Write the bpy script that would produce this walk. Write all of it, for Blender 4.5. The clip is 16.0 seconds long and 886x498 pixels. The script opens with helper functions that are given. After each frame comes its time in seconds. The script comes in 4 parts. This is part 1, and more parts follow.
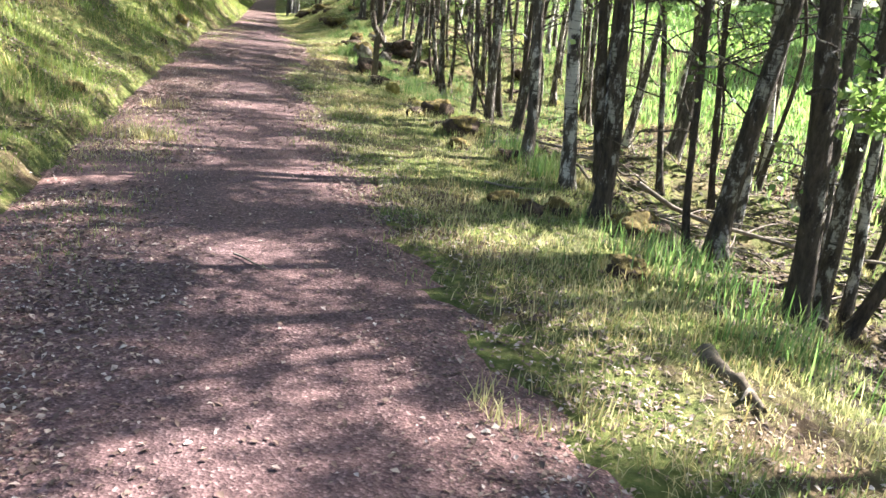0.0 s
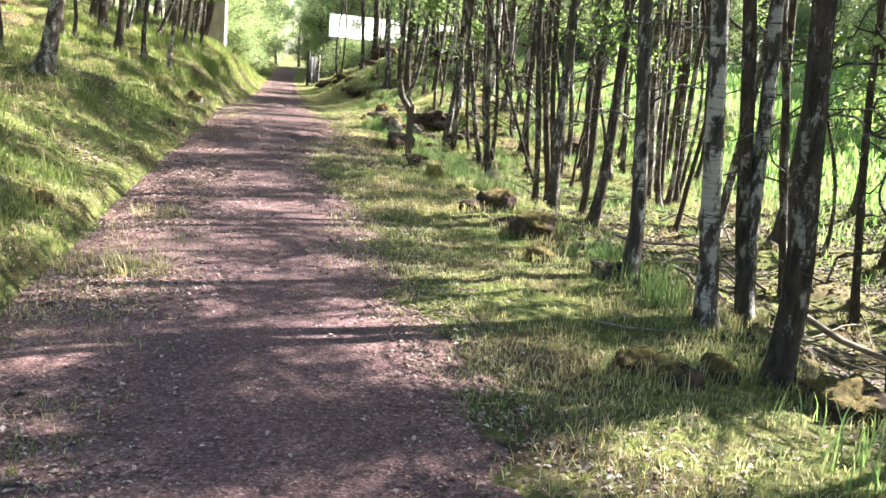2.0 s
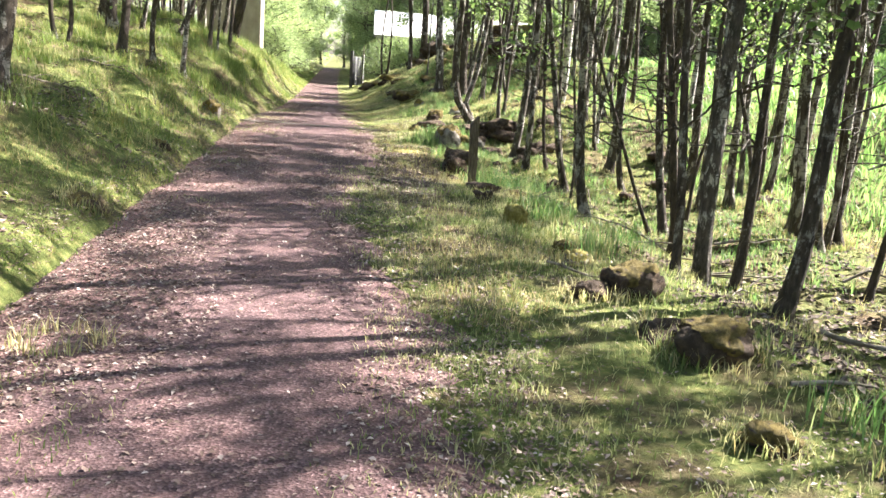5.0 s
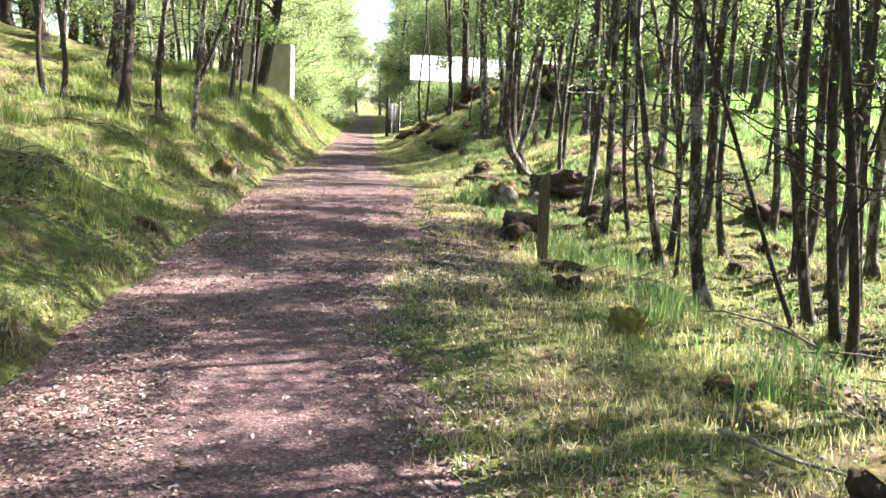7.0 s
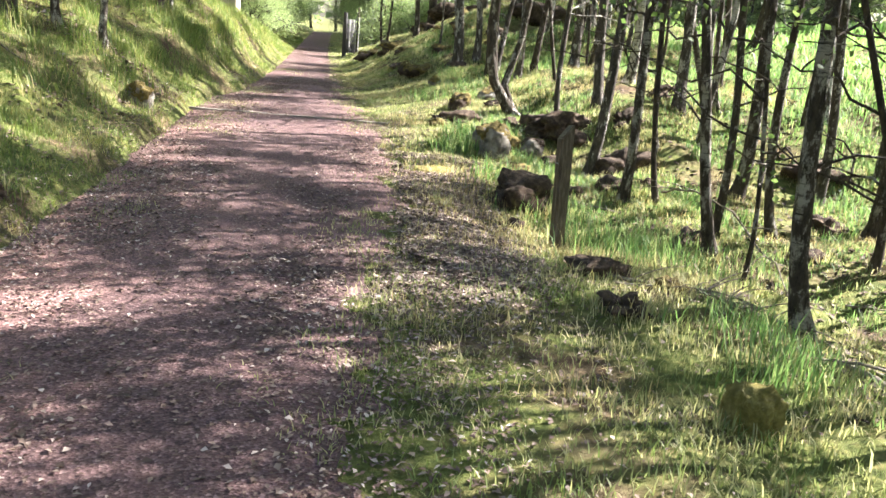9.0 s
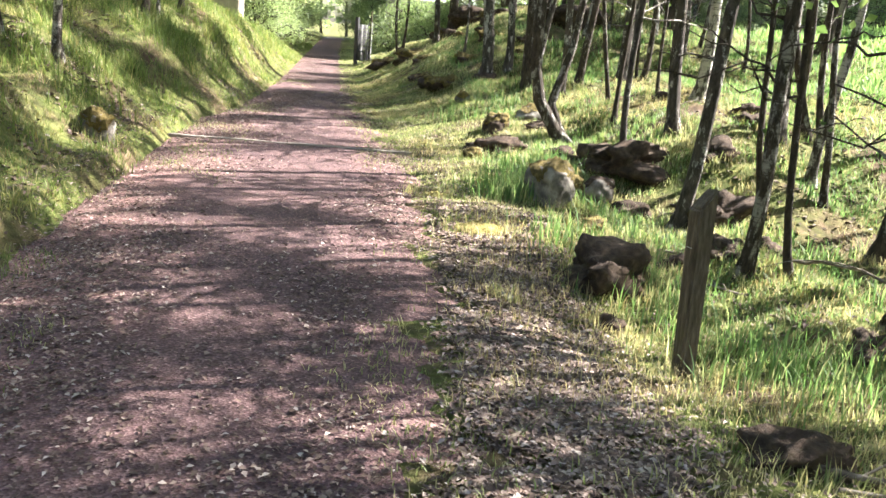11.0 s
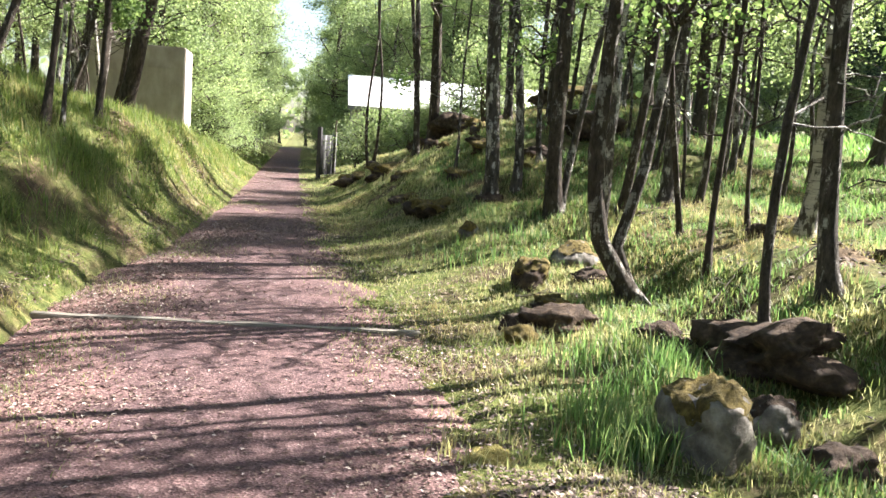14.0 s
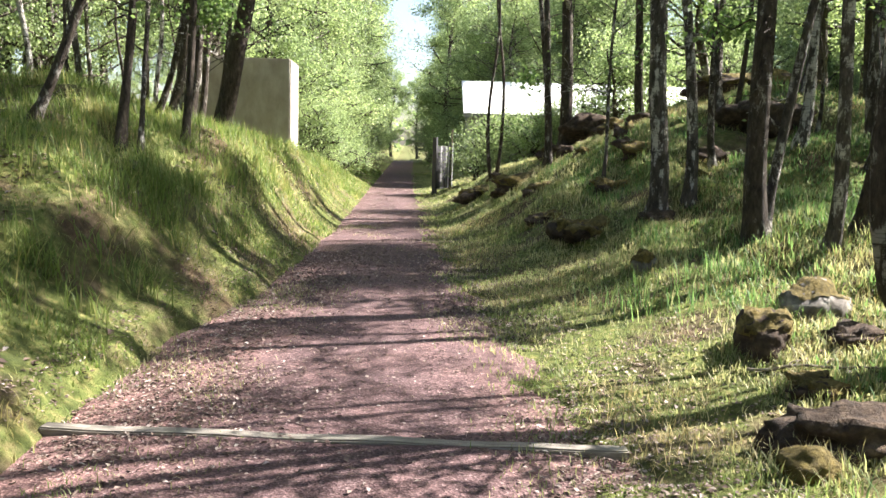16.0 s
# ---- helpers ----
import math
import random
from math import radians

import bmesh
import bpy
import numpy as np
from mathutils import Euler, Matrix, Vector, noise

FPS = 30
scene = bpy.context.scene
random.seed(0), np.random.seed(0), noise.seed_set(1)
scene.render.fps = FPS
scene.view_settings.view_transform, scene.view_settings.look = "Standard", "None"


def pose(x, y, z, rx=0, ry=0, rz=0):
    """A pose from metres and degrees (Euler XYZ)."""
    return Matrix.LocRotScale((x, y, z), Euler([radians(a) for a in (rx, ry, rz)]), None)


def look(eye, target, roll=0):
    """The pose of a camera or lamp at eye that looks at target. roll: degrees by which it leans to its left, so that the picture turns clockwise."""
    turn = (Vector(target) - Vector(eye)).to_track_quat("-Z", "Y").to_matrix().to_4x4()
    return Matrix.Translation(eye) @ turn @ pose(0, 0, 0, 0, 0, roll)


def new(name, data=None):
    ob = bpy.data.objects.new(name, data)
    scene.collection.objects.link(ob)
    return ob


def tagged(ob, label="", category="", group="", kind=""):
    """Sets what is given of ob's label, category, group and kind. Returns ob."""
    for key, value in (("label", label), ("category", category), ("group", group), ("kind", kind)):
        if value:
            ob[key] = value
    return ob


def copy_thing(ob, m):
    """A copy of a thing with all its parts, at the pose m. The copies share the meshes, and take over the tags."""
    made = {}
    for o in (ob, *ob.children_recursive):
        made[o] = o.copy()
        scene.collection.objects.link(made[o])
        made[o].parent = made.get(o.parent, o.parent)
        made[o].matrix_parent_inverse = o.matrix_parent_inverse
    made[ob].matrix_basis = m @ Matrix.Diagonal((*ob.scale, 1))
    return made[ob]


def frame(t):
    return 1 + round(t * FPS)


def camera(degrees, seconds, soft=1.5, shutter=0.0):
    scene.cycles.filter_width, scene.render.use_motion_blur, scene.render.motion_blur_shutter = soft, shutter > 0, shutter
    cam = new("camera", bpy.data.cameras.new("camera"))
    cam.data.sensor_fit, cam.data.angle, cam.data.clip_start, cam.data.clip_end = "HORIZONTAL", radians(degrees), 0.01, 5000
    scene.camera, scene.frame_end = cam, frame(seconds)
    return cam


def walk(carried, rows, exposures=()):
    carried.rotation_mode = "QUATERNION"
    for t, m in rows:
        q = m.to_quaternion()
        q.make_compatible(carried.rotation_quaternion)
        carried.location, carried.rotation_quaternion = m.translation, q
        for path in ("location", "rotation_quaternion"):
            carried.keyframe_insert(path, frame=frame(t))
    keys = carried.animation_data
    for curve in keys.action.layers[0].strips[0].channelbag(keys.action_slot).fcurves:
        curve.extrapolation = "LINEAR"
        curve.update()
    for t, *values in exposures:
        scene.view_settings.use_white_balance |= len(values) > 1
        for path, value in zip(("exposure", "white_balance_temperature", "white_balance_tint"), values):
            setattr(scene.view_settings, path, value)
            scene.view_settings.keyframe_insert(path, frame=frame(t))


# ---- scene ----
cam = camera(56.6, 16.0)
EXPOSURE = 2.86
PATH = [
    (0, (0.05, 0.713, 1.428), (0.499, 2.58, 0.868), 7.6),
    (0.5, (0.066, 1.244, 1.468), (0.43, 3.159, 1.022), 6.3),
    (1, (0.038, 1.783, 1.47), (0.373, 3.724, 1.126), 6.6),
    (1.5, (0.046, 2.337, 1.452), (0.412, 4.265, 1.067), 5.9),
    (2, (0.015, 2.898, 1.463), (0.409, 4.812, 1.037), 5.8),
    (2.5, (0.085, 3.436, 1.453), (0.529, 5.34, 1.028), 4.3),
    (3, (0.109, 4.008, 1.445), (0.581, 5.902, 1.008), 6.4),
    (3.5, (0.201, 4.562, 1.446), (0.634, 6.466, 1.012), 5.3),
    (4, (0.217, 5.156, 1.457), (0.516, 7.079, 0.997), 8.0),
    (4.5, (0.311, 5.712, 1.442), (0.638, 7.63, 0.977), 4.8),
    (5, (0.251, 6.246, 1.467), (0.532, 8.177, 1.026), 4.7),
    (5.2, (0.272, 6.453, 1.464), (0.506, 8.393, 1.038), 3.9),
    (7.3, (0.312, 9.125, 1.443), (0.495, 11.087, 1.1), 2.7),
    (7.5, (0.318, 9.382, 1.436), (0.583, 11.33, 1.072), 3.3),
    (8, (0.235, 9.994, 1.444), (0.45, 11.943, 1.053), 4.0),
    (8.5, (0.283, 10.564, 1.402), (0.626, 12.482, 0.951), 5.4),
    (9, (0.281, 11.174, 1.437), (0.587, 13.081, 0.919), 5.3),
    (9.5, (0.318, 11.729, 1.43), (0.652, 13.64, 0.942), 5.0),
    (9.7, (0.322, 11.989, 1.45), (0.625, 13.914, 1.0), 4.1),
    (11.8, (0.17, 14.461, 1.447), (0.452, 16.36, 0.886), 5.7),
    (12, (0.134, 14.704, 1.432), (0.471, 16.593, 0.866), 6.0),
    (12.5, (0.129, 15.27, 1.414), (0.586, 17.132, 0.844), 6.0),
    (13, (0.143, 15.937, 1.45), (0.655, 17.79, 0.899), 5.7),
    (13.5, (0.193, 16.553, 1.453), (0.702, 18.453, 1.094), 5.3),
    (14, (0.224, 17.203, 1.469), (0.589, 19.152, 1.212), 4.3),
    (14.5, (0.252, 17.757, 1.462), (0.464, 19.731, 1.218), 3.8),
    (15, (0.262, 18.418, 1.434), (0.506, 20.385, 1.168), 4.0),
    (15.5, (0.194, 18.974, 1.443), (0.369, 20.95, 1.185), 3.4),
    (16, (0.139, 19.554, 1.437), (0.234, 21.536, 1.187), 1.7),
]
walk(cam, [(t, look(eye, target, roll)) for t, eye, target, roll in PATH], [(0.0, EXPOSURE), (9.7, EXPOSURE), (13.2, EXPOSURE - 0.14), (14.2, EXPOSURE - 0.46), (16.0, EXPOSURE - 0.48)])

# ---- daylight ----
SUN_AZ, SUN_EL = 75.0, 43.0   # degrees: azimuth from +y towards +x, height above the horizon
az, el = radians(SUN_AZ), radians(SUN_EL)
to_sun = Vector((math.sin(az) * math.cos(el), math.cos(az) * math.cos(el), math.sin(el)))
world = bpy.data.worlds.new("world")
scene.world = world
world.use_nodes = True
wt = world.node_tree
sky = wt.nodes.new("ShaderNodeTexSky")
sky.sky_type, sky.sun_disc, sky.sun_elevation, sky.sun_rotation = "NISHITA", False, el, az
sky.air_density, sky.dust_density = 1.0, 2.0
wt.nodes["Background"].inputs["Strength"].default_value = 0.06
wt.links.new(sky.outputs["Color"], wt.nodes["Background"].inputs["Color"])
sun = new("sun", bpy.data.lights.new("sun", "SUN"))
sun.data.energy, sun.data.angle, sun.data.color = 5.0, radians(0.55), (1.0, 0.955, 0.91)
sun.matrix_world = look(to_sun * 60, (0, 0, 0))


# ---- materials ----
class Shade:
    """A node material under construction."""

    def __init__(self, name, rough=0.8, spec=0.3):
        self.mat = bpy.data.materials.new(name)
        self.mat.use_nodes = True
        self.tree = self.mat.node_tree
        self.bsdf = self.tree.nodes["Principled BSDF"]
        self.bsdf.inputs["Roughness"].default_value = rough
        self.bsdf.inputs["Specular IOR Level"].default_value = spec

    def node(self, kind, **values):
        n = self.tree.nodes.new(kind)
        for key, value in values.items():
            n.inputs[key].default_value = value
        return n

    def link(self, a, b):
        self.tree.links.new(a, b)

    def coords(self, world_space=True, stretch=(1, 1, 1)):
        src = self.tree.nodes.new("ShaderNodeNewGeometry").outputs["Position"] if world_space else self.tree.nodes.new("ShaderNodeTexCoord").outputs["Object"]
        m = self.node("ShaderNodeMapping", Scale=stretch)
        self.link(src, m.inputs["Vector"])
        return m.outputs["Vector"]

    def noise(self, vec, scale, detail=4.0, rough=0.6):
        n = self.node("ShaderNodeTexNoise", Scale=scale, Detail=detail, Roughness=rough)
        self.link(vec, n.inputs["Vector"])
        return n.outputs["Fac"]

    def ramp(self, fac, *stops):
        r = self.tree.nodes.new("ShaderNodeValToRGB")
        while len(r.color_ramp.elements) < len(stops):
            r.color_ramp.elements.new(0.5)
        for e, (pos, col) in zip(r.color_ramp.elements, stops):
            e.position, e.color = pos, (*col, 1.0)
        self.link(fac, r.inputs["Fac"])
        return r.outputs["Color"]

    def mix(self, fac, a, b, kind="MIX"):
        m = self.tree.nodes.new("ShaderNodeMix")
        m.data_type, m.blend_type = "RGBA", kind
        for value, slot in ((fac, m.inputs[0]), (a, m.inputs[6]), (b, m.inputs[7])):
            if isinstance(value, (int, float)):
                slot.default_value = value
            elif isinstance(value, tuple):
                slot.default_value = (*value, 1.0)
            else:
                self.link(value, slot)
        return m.outputs[2]

    def value(self, fac, lo, hi):
        m = self.node("ShaderNodeMapRange")
        m.inputs["To Min"].default_value, m.inputs["To Max"].default_value = lo, hi
        self.link(fac, m.inputs["Value"])
        return m.outputs["Result"]

    def fit(self, value, lo, hi):
        m = self.node("ShaderNodeMapRange")
        m.inputs["From Min"].default_value, m.inputs["From Max"].default_value = lo, hi
        self.link(value, m.inputs["Value"])
        return m.outputs["Result"]

    def colour(self, c):
        self.link(c, self.bsdf.inputs["Base Color"])
        return self

    def bump(self, h, strength, distance=0.01):
        b = self.node("ShaderNodeBump", Strength=strength, Distance=distance)
        self.link(h, b.inputs["Height"])
        self.link(b.outputs["Normal"], self.bsdf.inputs["Normal"])
        return self

    def island(self):
        return self.tree.nodes.new("ShaderNodeNewGeometry").outputs["Random Per Island"]

    def chance(self):
        return self.tree.nodes.new("ShaderNodeObjectInfo").outputs["Random"]

    def thin(self, colour, share):
        """Lets light through, as a leaf does."""
        t = self.node("ShaderNodeBsdfTranslucent")
        self.link(colour, t.inputs["Color"])
        m = self.node("ShaderNodeMixShader", Fac=share)
        self.link(self.bsdf.outputs[0], m.inputs[1])
        self.link(t.outputs[0], m.inputs[2])
        self.link(m.outputs[0], self.tree.nodes["Material Output"].inputs["Surface"])
        return self


def ground_material():
    s = Shade("turf_and_moss", 0.95, 0.15)
    p = s.coords()
    soil = s.ramp(s.noise(p, 9.0, 6), (0.3, (0.05, 0.034, 0.021)), (0.49, (0.105, 0.073, 0.046)), (0.71, (0.25, 0.19, 0.125)))
    moss = s.ramp(s.noise(p, 14.0, 5), (0.3, (0.05, 0.07, 0.02)), (0.54, (0.125, 0.145, 0.045)), (0.74, (0.29, 0.255, 0.11)))
    patch = s.ramp(s.noise(p, 1.1, 5, 0.65), (0.36, (0, 0, 0)), (0.52, (1, 1, 1)))
    c = s.mix(patch, soil, moss)
    c = s.mix(1.0, c, s.ramp(s.noise(p, 3.2, 6, 0.7), (0.3, (0.55, 0.55, 0.55)), (0.72, (1.35, 1.3, 1.2))), "MULTIPLY")
    s.colour(c)
    return s.bump(s.noise(p, 45.0, 6, 0.7), 0.9, 0.03).mat


def gravel_material():
    s = Shade("red_brown_gravel", 0.9, 0.3)
    p = s.coords()
    v = s.node("ShaderNodeTexVoronoi", Scale=85.0)
    s.link(p, v.inputs["Vector"])
    grain = s.ramp(v.outputs["Color"], (0.0, (0.075, 0.05, 0.051)), (0.45, (0.135, 0.09, 0.09)), (0.75, (0.2, 0.142, 0.138)), (0.95, (0.33, 0.26, 0.25)))
    fine = s.ramp(s.noise(p, 30.0, 6, 0.75), (0.3, (0.45, 0.42, 0.42)), (0.7, (1.35, 1.3, 1.3)))
    c = s.mix(1.0, grain, fine, "MULTIPLY")
    wash = s.ramp(s.noise(p, 1.7, 5, 0.65), (0.35, (0.78, 0.74, 0.76)), (0.68, (1.3, 1.2, 1.15)))
    c = s.mix(1.0, c, wash, "MULTIPLY")
    xyz = s.node("ShaderNodeSeparateXYZ")
    s.link(p, xyz.inputs[0])
    off = s.node("ShaderNodeMath")
    off.operation = "ADD"
    s.link(xyz.outputs["X"], off.inputs[0])
    s.link(s.value(s.noise(p, 1.4, 5, 0.65), -0.55, 0.85), off.inputs[1])
    tread = s.ramp(s.fit(off.outputs[0], -1.6, 1.6), (0.12, (1.3, 1.2, 1.12)), (0.36, (0.8, 0.77, 0.78)), (0.7, (0.78, 0.74, 0.75)), (0.9, (1.25, 1.16, 1.08)))
    c = s.mix(1.0, c, tread, "MULTIPLY")
    s.colour(c)
    h = s.mix(0.5, v.outputs["Distance"], s.noise(p, 22.0, 6, 0.7))
    return s.bump(h, 0.8, 0.012).mat


def bark_material(name, dark, grey, pale, pale_share):
    s = Shade(name, 0.85, 0.25)
    p = s.coords(False, (9, 9, 3))
    body = s.ramp(s.noise(p, 2.4, 8, 0.75), (0.32, dark), (0.52, grey), (0.7, tuple(1.9 * v for v in grey)))
    streak = s.noise(s.coords(False, (2.5, 2.5, 22.0)), 2.0, 5, 0.75)
    white = s.ramp(streak, (0.36, dark), (0.47, pale), (0.8, tuple(1.2 * v for v in pale)))
    where = s.noise(s.coords(False, (5.0, 5.0, 2.2)), 1.7, 7, 0.75)
    m = s.node("ShaderNodeMath")
    m.operation = "ADD"
    s.link(where, m.inputs[0])
    s.link(s.value(s.chance(), -0.07, 0.06), m.inputs[1])
    mask = s.ramp(m.outputs[0], (0.6 - pale_share * 0.3, (0, 0, 0)), (0.66 - pale_share * 0.3, (1, 1, 1)))
    s.colour(s.mix(mask, body, white))
    return s.bump(s.noise(p, 7.0, 7, 0.75), 1.0, 0.04).mat


def leaf_material(name, a, b, c, share=0.5, rough=0.5):
    s = Shade(name, rough, 0.4)
    col = s.ramp(s.island(), (0.0, a), (0.55, b), (1.0, c))
    big = s.ramp(s.noise(s.coords(), 0.6, 3), (0.3, (0.8, 0.85, 0.8)), (0.7, (1.2, 1.15, 1.0)))
    col = s.mix(1.0, col, big, "MULTIPLY")
    s.colour(col)
    return s.thin(s.mix(1.0, col, (1.6, 1.65, 1.25), "MULTIPLY"), share).mat


def grass_material(name, green, light, straw, straw_from):
    s = Shade(name, 0.55, 0.35)
    own = s.ramp(s.island(), (0.0, green), (0.6, light), (0.85, light), (1.0, straw))
    patch = s.ramp(s.noise(s.coords(), 1.3, 5, 0.65), (straw_from, (0, 0, 0)), (straw_from + 0.16, (1, 1, 1)))
    dry = s.ramp(s.island(), (0.0, light), (0.4, straw), (1.0, tuple(1.2 * v for v in straw)))
    col = s.mix(patch, own, dry)
    s.colour(col)
    return s.thin(s.mix(1.0, col, (1.45, 1.5, 1.15), "MULTIPLY"), 0.45).mat


def plain_material(name, lo, mid, hi, scale, rough=0.85, bump=0.5, stretch=(1, 1, 1), metal=0.0, depth=0.01):
    s = Shade(name, rough, 0.3)
    p = s.coords(False, stretch)
    c = s.ramp(s.noise(p, scale, 6, 0.65), (0.28, lo), (0.5, mid), (0.75, hi))
    wear = s.ramp(s.noise(p, scale * 0.17, 4), (0.3, (0.72, 0.72, 0.72)), (0.7, (1.15, 1.15, 1.12)))
    s.colour(s.mix(1.0, c, wear, "MULTIPLY"))
    s.bsdf.inputs["Metallic"].default_value = metal
    return s.bump(s.noise(p, scale * 3.0, 6, 0.7), bump, depth).mat


GROUND = ground_material()
GRAVEL = gravel_material()
BARK_DARK = bark_material("dark_bark", (0.016, 0.012, 0.009), (0.072, 0.055, 0.043), (0.36, 0.33, 0.29), 0.16)
BARK_BIRCH = bark_material("birch_bark", (0.018, 0.014, 0.011), (0.095, 0.078, 0.066), (0.56, 0.52, 0.47), 0.34)
LEAF = leaf_material("birch_leaves", (0.065, 0.11, 0.04), (0.13, 0.195, 0.075), (0.26, 0.33, 0.15))
# paler copy of the leaf colour: strong sun and haze put into the green
LEAF_FAR = leaf_material("haze_pale_leaves", (0.12, 0.165, 0.085), (0.21, 0.26, 0.14), (0.36, 0.42, 0.26))
LEAF_DARK = leaf_material("spruce_needles", (0.02, 0.035, 0.015), (0.035, 0.055, 0.022), (0.05, 0.075, 0.03), 0.2)
TURF = grass_material("short_turf", (0.09, 0.135, 0.042), (0.21, 0.25, 0.095), (0.45, 0.4, 0.245), 0.44)
LUSH = grass_material("lush_grass", (0.07, 0.135, 0.045), (0.155, 0.25, 0.09), (0.38, 0.36, 0.21), 0.55)
BANK = grass_material("bank_grass", (0.075, 0.12, 0.032), (0.185, 0.235, 0.07), (0.4, 0.335, 0.165), 0.52)
STRAW = leaf_material("dry_straw", (0.2, 0.15, 0.085), (0.36, 0.29, 0.17), (0.55, 0.47, 0.3), 0.3, 0.7)
FIELD = grass_material("field_grass", (0.12, 0.22, 0.065), (0.23, 0.36, 0.125), (0.38, 0.44, 0.22), 0.72)
STONE = plain_material("lichen_stone", (0.07, 0.06, 0.052), (0.17, 0.15, 0.132), (0.36, 0.335, 0.3), 9.0, 0.9, 0.9, depth=0.02)
PEAT = plain_material("dark_peat", (0.028, 0.019, 0.014), (0.07, 0.047, 0.034), (0.17, 0.118, 0.082), 14.0, 0.95, 1.0, depth=0.03)
MOSS = plain_material("ochre_moss", (0.055, 0.042, 0.014), (0.14, 0.105, 0.034), (0.3, 0.225, 0.075), 22.0, 0.95, 1.0, depth=0.03)
# lighter copy of the ochre moss, with the stump's sunlight put into the colour
MOSS_PALE = plain_material("pale_moss", (0.11, 0.095, 0.025), (0.24, 0.2, 0.06), (0.4, 0.34, 0.12), 22.0, 0.95, 1.0, depth=0.03)
WOOD_OLD = plain_material("weathered_wood", (0.05, 0.037, 0.027), (0.12, 0.092, 0.065), (0.23, 0.185, 0.14), 7.0, 0.85, 0.6, (6, 6, 1))
WOOD_GREY = plain_material("grey_timber", (0.12, 0.1, 0.085), (0.24, 0.21, 0.18), (0.38, 0.34, 0.295), 6.0, 0.8, 0.5, (1, 8, 8))
TWIG = plain_material("dead_twig", (0.08, 0.062, 0.046), (0.17, 0.138, 0.11), (0.36, 0.32, 0.27), 12.0, 0.85, 0.4)
CONCRETE = plain_material("stained_concrete", (0.24, 0.205, 0.18), (0.34, 0.3, 0.265), (0.46, 0.42, 0.38), 2.5, 0.85, 0.4, (1, 1, 0.5))
WHITE_SHEET = plain_material("white_painted_sheet", (0.76, 0.76, 0.77), (0.82, 0.82, 0.83), (0.86, 0.86, 0.87), 3.0, 0.45, 0.05)
GREY_BOARD = plain_material("grey_boards", (0.17, 0.165, 0.165), (0.24, 0.235, 0.235), (0.31, 0.3, 0.3), 5.0, 0.8, 0.3, (5, 5, 1))
DARK_BOARD = plain_material("dark_boards", (0.025, 0.023, 0.026), (0.05, 0.047, 0.052), (0.09, 0.085, 0.09), 6.0, 0.7, 0.3, (5, 5, 1))
WIRE = plain_material("galvanised_wire", (0.35, 0.36, 0.36), (0.45, 0.46, 0.46), (0.55, 0.56, 0.56), 8.0, 0.45, 0.1, metal=0.8)
LITTER = Shade("dry_leaf_litter", 0.7, 0.4)
LITTER.colour(LITTER.ramp(LITTER.island(), (0.0, (0.055, 0.033, 0.026)), (0.5, (0.14, 0.09, 0.07)), (0.82, (0.26, 0.19, 0.155)), (1.0, (0.44, 0.37, 0.33))))
LITTER = LITTER.mat
LEAF_MOULD = Shade("rotting_leaves", 0.8, 0.3)
LEAF_MOULD.colour(LEAF_MOULD.ramp(LEAF_MOULD.island(), (0.0, (0.03, 0.02, 0.015)), (0.55, (0.075, 0.05, 0.037)), (0.88, (0.15, 0.105, 0.08)), (1.0, (0.3, 0.235, 0.19))))
LEAF_MOULD = LEAF_MOULD.mat


# ---- building helpers ----
def soup(name, verts, faces, material, smooth=False):
    """A mesh of faces that all have as many corners as the rows of faces."""
    verts, faces = np.asarray(verts, np.float32).reshape(-1, 3), np.asarray(faces, np.int32)
    me = bpy.data.meshes.new(name)
    n, k = faces.shape
    me.vertices.add(len(verts))
    me.vertices.foreach_set("co", verts.ravel())
    me.loops.add(n * k)
    me.loops.foreach_set("vertex_index", faces.ravel())
    me.polygons.add(n)
    me.polygons.foreach_set("loop_start", np.arange(0, n * k, k, dtype=np.int32))
    if smooth:
        me.polygons.foreach_set("use_smooth", np.ones(n, bool))
    me.update(calc_edges=True)
    me.materials.append(material)
    return me


def part(name, bm, material, parent=None, label="", smooth=False):
    """Links a bmesh or a mesh as one object, under a thing or a part."""
    if isinstance(bm, bmesh.types.BMesh):
        me = bpy.data.meshes.new(name)
        bm.to_mesh(me)
        bm.free()
        me.materials.append(material)
        if smooth:
            for f in me.polygons:
                f.use_smooth = True
    else:
        me = bm
    ob = new(name, me)
    if parent is not None:
        ob.parent = parent
    return tagged(ob, label)


def box(sx, sy, sz, centre=(0, 0, 0), bevel=0.0, bm=None):
    bm = bm or bmesh.new()
    made = bmesh.ops.create_cube(bm, size=1.0)["verts"]
    for v in made:
        v.co = Vector((v.co.x * sx + centre[0], v.co.y * sy + centre[1], v.co.z * sz + centre[2]))
    if bevel:
        edges = list({e for v in made for e in v.link_edges})
        bmesh.ops.bevel(bm, geom=edges, offset=bevel, segments=2, affect="EDGES")
    return bm


